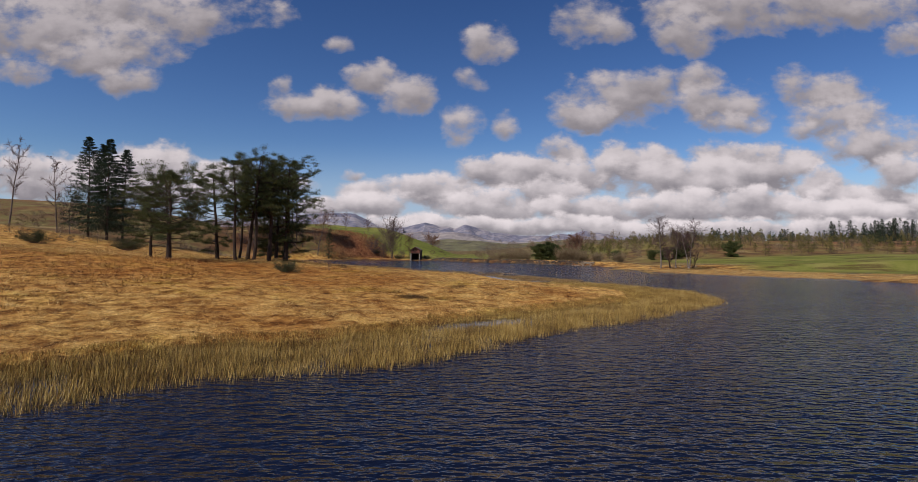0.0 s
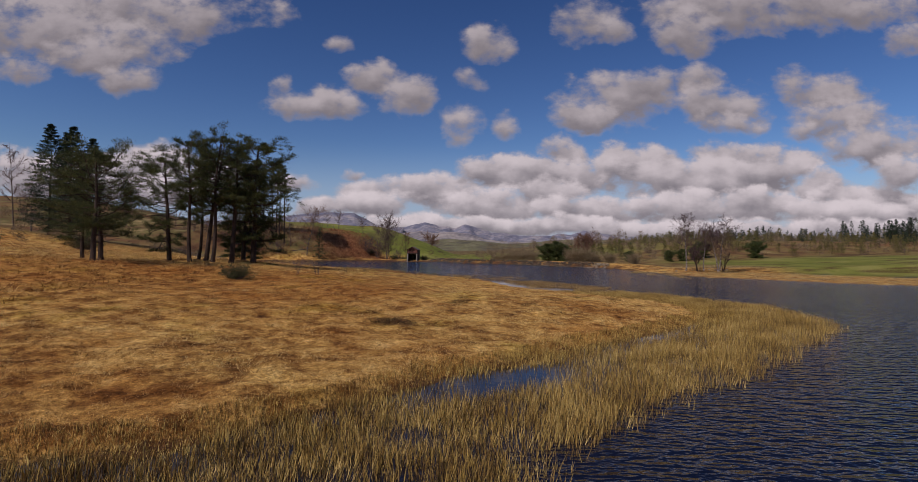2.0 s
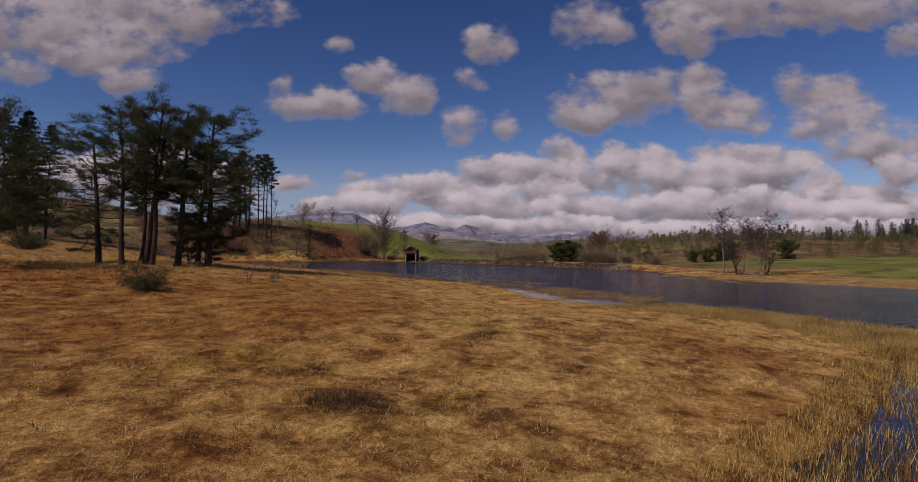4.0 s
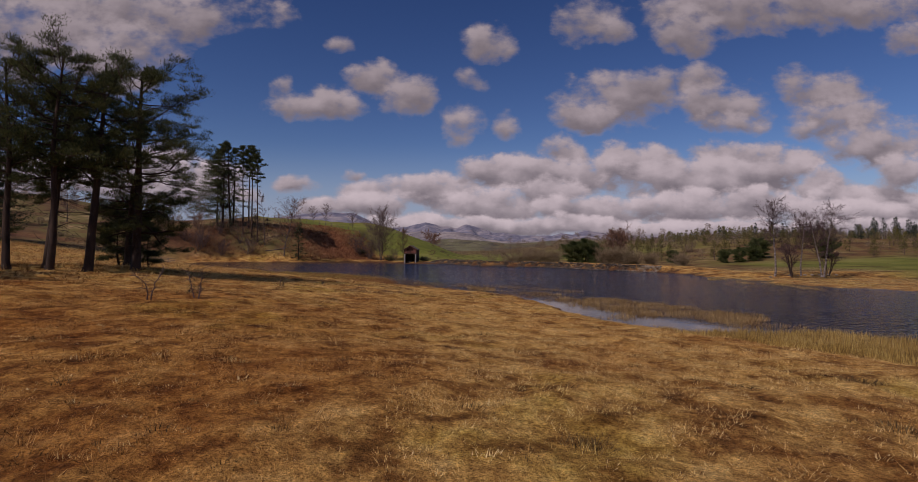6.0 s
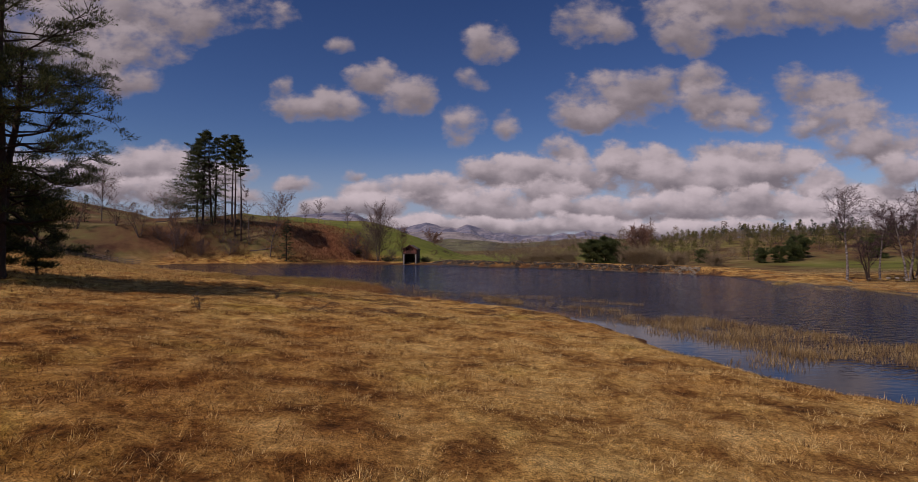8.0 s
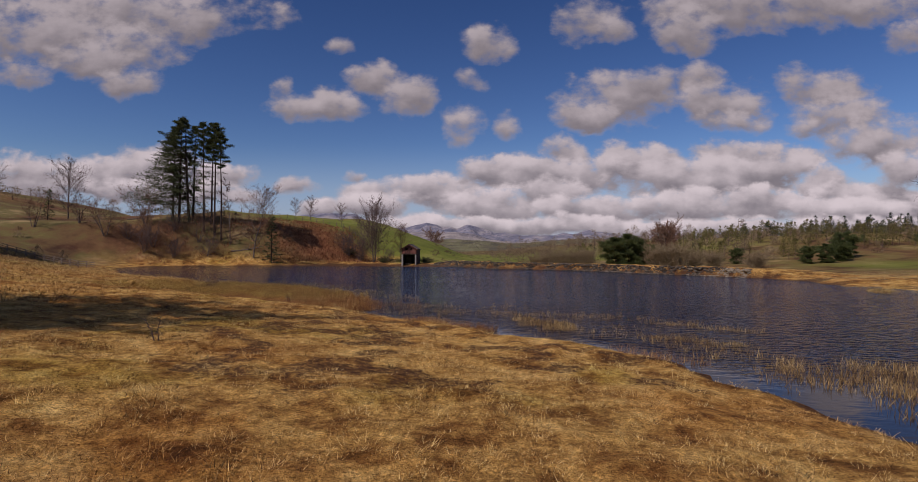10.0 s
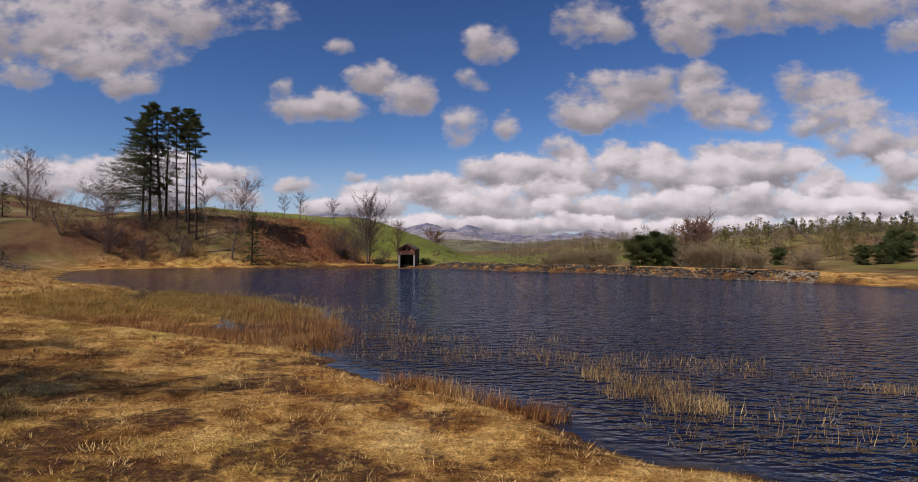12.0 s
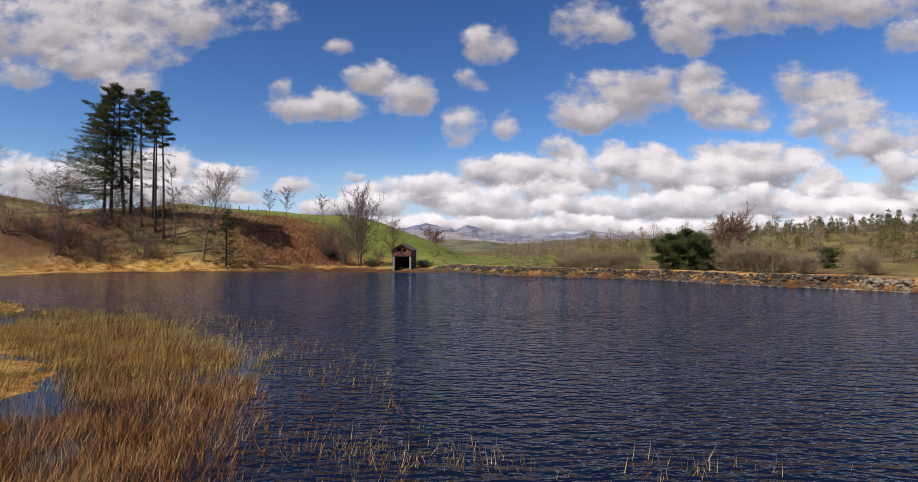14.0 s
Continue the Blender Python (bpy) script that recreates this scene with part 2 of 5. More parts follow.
mat_tan = material("tan_sedge", [(0.2, (0.10, 0.052, 0.02)), (0.45, (0.23, 0.138, 0.05)), (0.62, (0.34, 0.22, 0.082)), (0.8, (0.52, 0.37, 0.16))], 0.5, 0.7, 0, island=0.5, spec=0.2)
mat_rust = material("rust_sedge", [(0.2, (0.085, 0.034, 0.013)), (0.45, (0.22, 0.09, 0.026)), (0.62, (0.35, 0.165, 0.05)), (0.8, (0.52, 0.36, 0.14))], 0.7, 0.7, 0, island=0.5, spec=0.2)
mat_heath = material("dead_bracken", [(0.3, (0.12, 0.045, 0.02)), (0.5, (0.27, 0.105, 0.045)), (0.7, (0.40, 0.20, 0.09))], 0.8, 0.9, 0, island=0.5)
mat_bark = material("pine_bark", [(0.3, (0.025, 0.018, 0.014)), (0.6, (0.065, 0.042, 0.03)), (0.78, (0.13, 0.07, 0.042))], 3.0, 0.95, 0.8, 14.0, stretch=(1, 1, 0.25))
mat_barkgrey = material("grey_bark", [(0.3, (0.07, 0.055, 0.045)), (0.6, (0.17, 0.13, 0.11)), (0.75, (0.27, 0.22, 0.19))], 3.0, 0.95, 0.5, 20.0)
mat_twig = material("twig_bark", [(0.3, (0.08, 0.052, 0.045)), (0.6, (0.16, 0.105, 0.09)), (0.8, (0.25, 0.18, 0.155))], 2.0, 0.9, 0)
mat_redtwig = material("red_twigs", [(0.3, (0.11, 0.06, 0.04)), (0.6, (0.24, 0.13, 0.08)), (0.8, (0.34, 0.20, 0.13))], 2.0, 0.9, 0)
mat_gold = material("golden_sedge", [(0.25, (0.085, 0.042, 0.012)), (0.45, (0.26, 0.145, 0.032)), (0.6, (0.40, 0.26, 0.06)), (0.78, (0.58, 0.42, 0.13))], 0.6, 0.7, 0, island=0.6, spec=0.2)
mat_birchtwig = material("birch_twigs", [(0.3, (0.05, 0.030, 0.030)), (0.6, (0.11, 0.066, 0.062)), (0.8, (0.18, 0.12, 0.11))], 2.0, 0.9, 0)
mat_pale = material("pale_bank_grass", [(0.25, (0.20, 0.145, 0.055)), (0.5, (0.36, 0.27, 0.115)), (0.75, (0.52, 0.42, 0.21))], 0.5, 0.8, 0, island=0.5, spec=0.2)
mat_birch = material("birch_bark", [(0.38, (0.07, 0.058, 0.05)), (0.54, (0.22, 0.185, 0.16)), (0.75, (0.46, 0.41, 0.36))], 2.5, 0.8, 0.3, 20.0, stretch=(1, 1, 2.5))
mat_needle = material("pine_needles", [(0.2, (0.022, 0.031, 0.012)), (0.5, (0.064, 0.080, 0.025)), (0.8, (0.135, 0.14, 0.042))], 0.8, 0.6, 0, island=0.5, spec=0.25, thru=0.3)
mat_spruce = material("spruce_needles", [(0.2, (0.010, 0.020, 0.012)), (0.5, (0.024, 0.042, 0.020)), (0.8, (0.05, 0.070, 0.030))], 0.8, 0.6, 0, island=0.5, spec=0.25, thru=0.25)
mat_willow = material("willow_twigs", [(0.3, (0.14, 0.105, 0.06)), (0.6, (0.27, 0.205, 0.115)), (0.8, (0.38, 0.30, 0.18))], 2.0, 0.9, 0)
mat_olive = material("olive_needles", [(0.2, (0.028, 0.036, 0.014)), (0.5, (0.066, 0.080, 0.028)), (0.8, (0.12, 0.13, 0.045))], 0.8, 0.6, 0, island=0.5, spec=0.25, thru=0.3)
mat_youngpine = material("young_pine_needles", [(0.2, (0.035, 0.048, 0.016)), (0.5, (0.095, 0.120, 0.038)), (0.8, (0.17, 0.19, 0.065))], 0.8, 0.6, 0, island=0.5, spec=0.25, thru=0.35)
mat_gorse = material("gorse_green", [(0.2, (0.02, 0.028, 0.010)), (0.5, (0.055, 0.065, 0.020)), (0.8, (0.12, 0.10, 0.04))], 1.5, 0.8, 0, island=0.6)
mat_larch = material("larch_green", [(0.2, (0.07, 0.065, 0.018)), (0.45, (0.135, 0.13, 0.032)), (0.6, (0.17, 0.135, 0.042)), (0.8, (0.26, 0.225, 0.075))], 0.12, 0.8, 0, island=0.4, thru=0.3)
mat_scrub = material("brown_scrub", [(0.2, (0.10, 0.07, 0.045)), (0.5, (0.21, 0.15, 0.085)), (0.8, (0.32, 0.24, 0.14))], 0.3, 0.9, 0, island=0.5)
mat_stone = material("dam_stone", [(0.3, (0.05, 0.04, 0.03)), (0.5, (0.15, 0.12, 0.085)), (0.75, (0.30, 0.245, 0.17))], 2.0, 0.9, 0.6, 12.0, vary=0.4, island=0.4)
mat_board = material("stained_boards", [(0.3, (0.055, 0.022, 0.016)), (0.55, (0.13, 0.05, 0.035)), (0.75, (0.20, 0.085, 0.06))], 3.0, 0.85, 0.5, 20.0, vary=0.35, stretch=(1, 1, 0.3))
mat_darkwood = material("dark_boards", [(0.3, (0.03, 0.02, 0.016)), (0.6, (0.07, 0.045, 0.035)), (0.8, (0.11, 0.07, 0.05))], 3.0, 0.9, 0.5, 20.0, vary=0.35)
mat_pier = material("concrete_pier", [(0.3, (0.30, 0.28, 0.25)), (0.55, (0.25, 0.235, 0.21)), (0.8, (0.34, 0.32, 0.29))], 3.0, 0.9, 0.4, 20.0)
mat_slate = material("roof_slate", [(0.3, (0.06, 0.05, 0.042)), (0.55, (0.12, 0.098, 0.08)), (0.8, (0.19, 0.155, 0.13))], 3.0, 0.8, 0.4, 15.0, vary=0.3)
mat_rail = material("weathered_rail", [(0.3, (0.10, 0.075, 0.055)), (0.6, (0.20, 0.155, 0.12)), (0.8, (0.30, 0.25, 0.20))], 4.0, 0.9, 0.4, 20.0)
# distance haze is painted into these two base colours: paler, with blue-violet darks
mat_hazy_fell = material("hazy_fell_grass", [(0.30, (0.17, 0.16, 0.19)), (0.45, (0.30, 0.27, 0.27)), (0.58, (0.46, 0.40, 0.36)), (0.75, (0.52, 0.46, 0.40))], 0.006, 1.0, 1.0, 0.02, stretch=(1, 1, 1.6))
mat_hazy_crag = material("hazy_crag_rock", [(0.32, (0.14, 0.155, 0.225)), (0.48, (0.26, 0.255, 0.31)), (0.62, (0.44, 0.40, 0.40))], 0.008, 1.0, 1.0, 0.02)
mat_woodhill = material("wooded_hill", [(0.30, (0.07, 0.07, 0.045)), (0.46, (0.14, 0.12, 0.075)), (0.56, (0.19, 0.185, 0.085)), (0.68, (0.25, 0.22, 0.14))], 0.02, 1.0, 1.0, 0.06, stretch=(1, 0.6, 2))


# ---------------------------------------------------------------- helpers for shapes
def hashed(ix, iy, seed):
    v = np.sin(ix * 127.1 + iy * 311.7 + seed * 74.7) * 43758.5453
    return v - np.floor(v)


def vnoise(x, y, seed=0):
    ix, iy = np.floor(x), np.floor(y)
    fx, fy = x - ix, y - iy
    fx, fy = fx * fx * (3 - 2 * fx), fy * fy * (3 - 2 * fy)
    a, b = hashed(ix, iy, seed), hashed(ix + 1, iy, seed)
    c, d = hashed(ix, iy + 1, seed), hashed(ix + 1, iy + 1, seed)
    return (a * (1 - fx) + b * fx) * (1 - fy) + (c * (1 - fx) + d * fx) * fy


def fbm(x, y, seed=0, octaves=4):
    total, amp, s = 0.0, 0.5, 1.0
    for k in range(octaves):
        total = total + amp * vnoise(x * s + 17.3 * k, y * s - 9.1 * k, seed + k)
        amp, s = amp * 0.5, s * 2.03
    return total / (1 - 0.5 ** octaves)


def ss(v, lo, hi):
    t = np.clip((v - lo) / (hi - lo), 0, 1)
    return t * t * (3 - 2 * t)


def mesh_np(name, verts, faces, mat, flat_shade=True):
    me = bpy.data.meshes.new(name)
    verts, faces = np.ascontiguousarray(verts, dtype=np.float32).reshape(-1, 3), np.ascontiguousarray(faces, dtype=np.int32)
    n, k = faces.shape
    me.vertices.add(len(verts))
    me.vertices.foreach_set("co", verts.ravel())
    me.loops.add(n * k)
    me.loops.foreach_set("vertex_index", faces.ravel())
    me.polygons.add(n)
    me.polygons.foreach_set("loop_start", np.arange(0, n * k, k, dtype=np.int32))
    me.update(calc_edges=True)
    me.polygons.foreach_set("use_smooth", np.full(n, not flat_shade))
    me.materials.append(mat)
    return me


def tube(segs, sides=5):
    """Prisms along segments (p0, p1, r0, r1)."""
    p0, p1 = np.array([s[0] for s in segs], float), np.array([s[1] for s in segs], float)
    r0, r1 = np.array([s[2] for s in segs], float), np.array([s[3] for s in segs], float)
    d = p1 - p0
    d /= np.maximum(np.linalg.norm(d, axis=1, keepdims=True), 1e-9)
    ref = np.where(np.abs(d[:, 2:3]) > 0.9, np.array([[1.0, 0, 0]]), np.array([[0, 0, 1.0]]))
    a = np.cross(d, ref)
    a /= np.linalg.norm(a, axis=1, keepdims=True)
    b = np.cross(d, a)
    ang = np.arange(sides) * 2 * np.pi / sides
    ring = a[:, None] * np.cos(ang)[None, :, None] + b[:, None] * np.sin(ang)[None, :, None]
    v = np.concatenate([p0[:, None] + ring * r0[:, None, None], p1[:, None] + ring * r1[:, None, None]], 1)
    base = np.arange(len(segs))[:, None] * 2 * sides
    i = np.arange(sides)
    j = (i + 1) % sides
    f = np.stack([base + i, base + j, base + sides + j, base + sides + i], -1).reshape(-1, 4)
    return v.reshape(-1, 3), f


def ribbons(segs, seed=3):
    """Fine twigs as narrow crossed-over strips, two triangles each."""
    r = np.random.default_rng(seed)
    p0, p1 = np.array([s[0] for s in segs], float), np.array([s[1] for s in segs], float)
    r0, r1 = np.array([s[2] for s in segs], float)[:, None], np.array([s[3] for s in segs], float)[:, None]
    a = np.cross(p1 - p0, r.normal(0, 1, p0.shape))
    a /= np.maximum(np.linalg.norm(a, axis=1, keepdims=True), 1e-9)
    v = np.stack([p0 - a * r0, p0 + a * r0, p1 + a * r1, p1 - a * r1], 1).reshape(-1, 3)
    return v, np.arange(len(v)).reshape(-1, 4)


def part(name, data, parent, label=""):
    ob = new(name, data)
    ob.parent = parent
    return tagged(ob, label)


def box_bm(bm, lo, hi, bevel=0.0):
    r = bmesh.ops.create_cube(bm, size=1.0)
    for v in r["verts"]:
        v.co = Vector([lo[k] + (v.co[k] + 0.5) * (hi[k] - lo[k]) for k in range(3)])
    if bevel:
        es = list({e for v in r["verts"] for e in v.link_edges})
        bmesh.ops.bevel(bm, geom=es, offset=bevel, segments=1, affect="EDGES")


def bm_mesh(name, bm, mat):
    me = bpy.data.meshes.new(name)
    bm.to_mesh(me)
    bm.free()
    me.materials.append(mat)
    return me


def box_mesh(name, lo, hi, mat, bevel=0.0):
    bm = bmesh.new()
    box_bm(bm, lo, hi, bevel)
    return bm_mesh(name, bm, mat)


# ---------------------------------------------------------------- the lie of the land
NEAR_SHORE = [(-70, -30), (-34, 0), (-18, 14), (-12, 20.5), (-8.6, 24), (-3.7, 25.8), (-0.6, 29.4), (2.6, 33.2), (5, 35.4), (8.5, 38.6), (13.8, 43.8), (17.2, 48), (18, 53),
              (16.4, 57.5), (14, 60.7), (11, 65), (8.5, 68.2), (7, 73), (6.4, 77), (5, 81.8), (4.2, 84), (2.6, 85.6), (0.6, 86.8), (-0.6, 89.3), (-4.1, 91.9),
              (-6, 93.2), (-6.9, 97), (-8.1, 102), (-9.6, 106.2), (-13, 110.2), (-18.5, 115.2), (-25, 118.8), (-36.8, 127.4), (-43, 132.5), (-47, 138)]
FAR_SHORE = [(-52, 146), (-57, 154), (-58, 160), (-54, 164.5), (-47, 168), (-39.5, 170.5), (-34, 176), (-29, 182), (-22, 186.5), (-16, 184.5), (-9, 179), (-5, 174), (-1, 166.5), (4, 159.5), (12.5, 155.5),
             (20.2, 149), (24, 142.5), (29, 138.5), (34.6, 133), (37, 125.5), (35.6, 120), (33.2, 116), (34.2, 108.5), (34.8, 102), (38, 97), (42.5, 92), (49.5, 86.5), (59, 78), (70, 66), (92, 40),
             (125, -10), (125, -160), (-70, -160)]
LAKE = np.array(NEAR_SHORE + FAR_SHORE, float)


def shore(x, y):
    """Signed distance to the water's edge: positive on land."""
    a, b = LAKE, np.roll(LAKE, -1, 0)
    x, y = np.asarray(x, float), np.asarray(y, float)
    best, inside = np.full(x.shape, 1e9), np.zeros(x.shape, bool)
    for (ax, ay), (bx, by) in zip(a, b):
        ex, ey = bx - ax, by - ay
        t = np.clip(((x - ax) * ex + (y - ay) * ey) / (ex * ex + ey * ey), 0, 1)
        best = np.minimum(best, np.hypot(x - ax - t * ex, y - ay - t * ey))
        cross = ((ay > y) != (by > y)) & (x < ax + (y - ay) * ex / (ey if ey else 1e-9))
        inside ^= cross
    return np.where(inside, -best, best)


def height(x, y, d=None):
    x, y = np.asarray(x, float), np.asarray(y, float)
    if d is None:
        d = shore(x, y)
    d = d + (fbm(x * 0.7, y * 0.7, 5, 3) - 0.5) * 1.4 * ss(np.abs(d), 6, 0)
    dp = np.maximum(d, 0)
    meadow = ss(x, 40, 12) * ss(y, 150, 128)
    z = 0.22 * ss(d, -0.2, 1.0) - 0.9 * ss(-d, 0.0, 7.0)
    z = z + meadow * (0.062 * np.minimum(dp, 26) + 0.05 * np.clip(dp - 26, 0, 60) - 0.02 * np.minimum(dp, 9) * ss(y, 45, 60) * ss(x, -8, 0))
    z = z + ss(dp, 2, 8) * (0.50 * np.exp(-((x + 25) / 7) ** 2 - ((y - 81) / 7) ** 2) - 0.50 * np.exp(-((x + 16) / 7) ** 2 - ((y - 54) / 7) ** 2) - 0.25 * np.exp(-((x + 6) / 4) ** 2 - ((y - 72) / 5) ** 2))
    z = z + (1 - meadow) * (0.02 * np.minimum(dp, 60) + 0.16 * ss(dp, 0.2, 2.0) * ss(y, 128, 122)) * ss(x, 0, 30)
    up = ss(dp, 1, 16)
    z = z + up * 17.0 * np.exp(-((x + 130) / 56) ** 2 - ((y - 215) / np.where(y < 215, 85, 60)) ** 2)
    z = z + up * 16.0 * np.exp(-((x + 200) / 45) ** 2 - ((y - 190) / 60) ** 2)
    z = z + ss(dp, 2, 30) * 11.3 * ss(x, 11, -35) * ss(x, -95, -55) * np.exp(-((y - 243) / np.where(y < 243, 40, 70)) ** 2)
    z = z + 6.0 * ss(dp, 0.3, 13) * ss(x, -21, -32) * ss(y, 158, 168) * ss(y, 232, 190) * ss(x, -98, -52)
    dam = ss(x, -8, -2) * ss(y, 128, 136) * ss(x, 60, 40)
    z = z + dam * (0.75 * ss(dp, 0.2, 1.6) - 1.2 * ss(dp, 4, 16))
    z = z + ss(x, 30, 120) * ss(y, 60, 200) * ss(dp, 10, 90) * 2.6 + ss(x, 34, 95) * ss(y - 0.25 * x, 138, 190) * 4.2 + ss(x, 150, 330) * ss(y, 200, 380) * 4.0
    z = z + ss(dp, 1, 10) * (fbm(x * 0.12, y * 0.12, 2) - 0.5) * (0.28 + 1.6 * ss(y, 165, 185) * ss(x, -15, -30))
    z = z + ss(dp, 0.2, 1.5) * ((fbm(x * 0.9, y * 0.9, 3, 3) - 0.5) * 0.17 + (vnoise(x * 1.7, y * 1.7, 9) - 0.5) * 0.13)
    return z


def zat(x, y):
    return float(height(np.array([x]), np.array([y]))[0])


def spread_axis(lo, hi, step, far, grow=1.13):
    mid = list(np.arange(lo, hi + 1e-6, step))
    up, s = [hi], step
    while up[-1] < far:
        s *= grow
        up.append(up[-1] + s)
    dn, s = [lo], step
    while dn[-1] > -far:
        s *= grow
        dn.append(dn[-1] - s)
    return np.array(dn[:0:-1] + mid + up[1:])


gx, gy = spread_axis(-24, 22, 0.26, 4300, 1.10), spread_axis(16, 118, 0.26, 4300, 1.05)
GX, GY = np.meshgrid(gx, gy)
GZ = height(GX, GY)
far_drop = ss(np.hypot(GX, GY - 90), 350, 1500)
GZ = GZ * (1 - far_drop) - 2.0 * far_drop
nx, ny = len(gx), len(gy)
idx = np.arange(nx * ny).reshape(ny, nx)
quads = np.stack([idx[:-1, :-1], idx[:-1, 1:], idx[1:, 1:], idx[1:, :-1]], -1).reshape(-1, 4)
# ---------------------------------------------------------------- ground and water
GD = shore(GX, GY)


def fen_at(x, y):
    """The wet point where sedge stands in a few centimetres of water."""
    return ss(y + 0.25 * x, 93.0, 95.5) * ss(x, -34, -24) * ss(y, 122, 117)


fen = fen_at(GX, GY)
hollow = np.exp(-((GX + 11.4) / 1.1) ** 4 - ((GY - 101.1) / 1.1) ** 4) + np.exp(-((GX + 17.5) / 0.9) ** 4 - ((GY - 106.4) / 0.6) ** 4)
GZ = np.where(GD > -3, GZ * (1 - fen) + fen * (-0.06 + 0.11 * ss(GD, 1.5, 5.0) + 0.22 * (fbm(GX * 0.45, GY * 0.45, 43, 3) - 0.5) + 0.10 * ss(GX, -12, -13.5) * ss(GY, 98, 100) * ss(GY, 104, 102) - 0.2 * np.minimum(hollow, 1) - 0.22 * ss(-GD, -0.3, 1.2)), GZ)
wob = (fbm(GX * 0.11, GY * 0.11, 21) - 0.5) * 22
green = ss(GY + wob * 0.5, 194, 202) * ss(GX + wob * 0.6, -64, -52) * ss(GX, 120, 20) * ss(GY, 420, 300)
green = np.maximum(green, ss(GY + wob * 0.3, 182, 189) * ss(GX, -19, -13) * ss(GX, 14, 6) * ss(GY, 420, 300))
green = np.maximum(green, ss(GX + wob * 0.4, 50, 60) * ss(GY + wob * 0.4, 100, 112) * ss(GY + wob * 0.3, 168, 152) * ss(GD, 22, 34) * 0.9)
bracken = np.exp(-((GX + 33) / 8) ** 2 - ((GY - 186) / 7) ** 2) * 1.5 * (0.6 + 0.8 * ss(fbm(GX * 0.2, GY * 0.2, 35), 0.4, 0.6)) + 0.35 * ss(fbm(GX * 0.08, GY * 0.08, 31), 0.56, 0.66) * ss(GX, -20, -40) * ss(GY, 120, 150)
bracken = np.maximum(bracken, ss(fbm(GX * 0.02, GY * 0.02, 33), 0.5, 0.6) * ss(GX, 60, 120) * ss(GY, 190, 230))
bracken = np.clip(bracken, 0, 1) * ss(GD, 1, 4)
heath = np.clip(ss(GX, -20, -30) * ss(GY, 118, 150) * ss(GD, 2.5, 6) + ss(GY, 330, 420) + ss(GY + GX, 178, 192) * ss(GX, -4, 8) * ss(GD, 0.6, 2.0) * 0.9, 0, 1)
green = green * (1 - np.clip(bracken * 1.3, 0, 1))
mud = np.clip(ss(GD, 0.8, -0.4) + 0.55 * ss(GX, -9, -5) * ss(GY, 128, 134) * ss(GD, 2.6, 1.8) + 0.75 * ss(fbm(GX * 0.9, GY * 0.9, 41), 0.52, 0.60) * ss(GX, -13, -8) * ss(GY, 73, 79)
              + 0.8 * np.exp(-((GX + 0.8) / 1.1) ** 4 - ((GY - 39.4) / 0.9) ** 4), 0, 1)


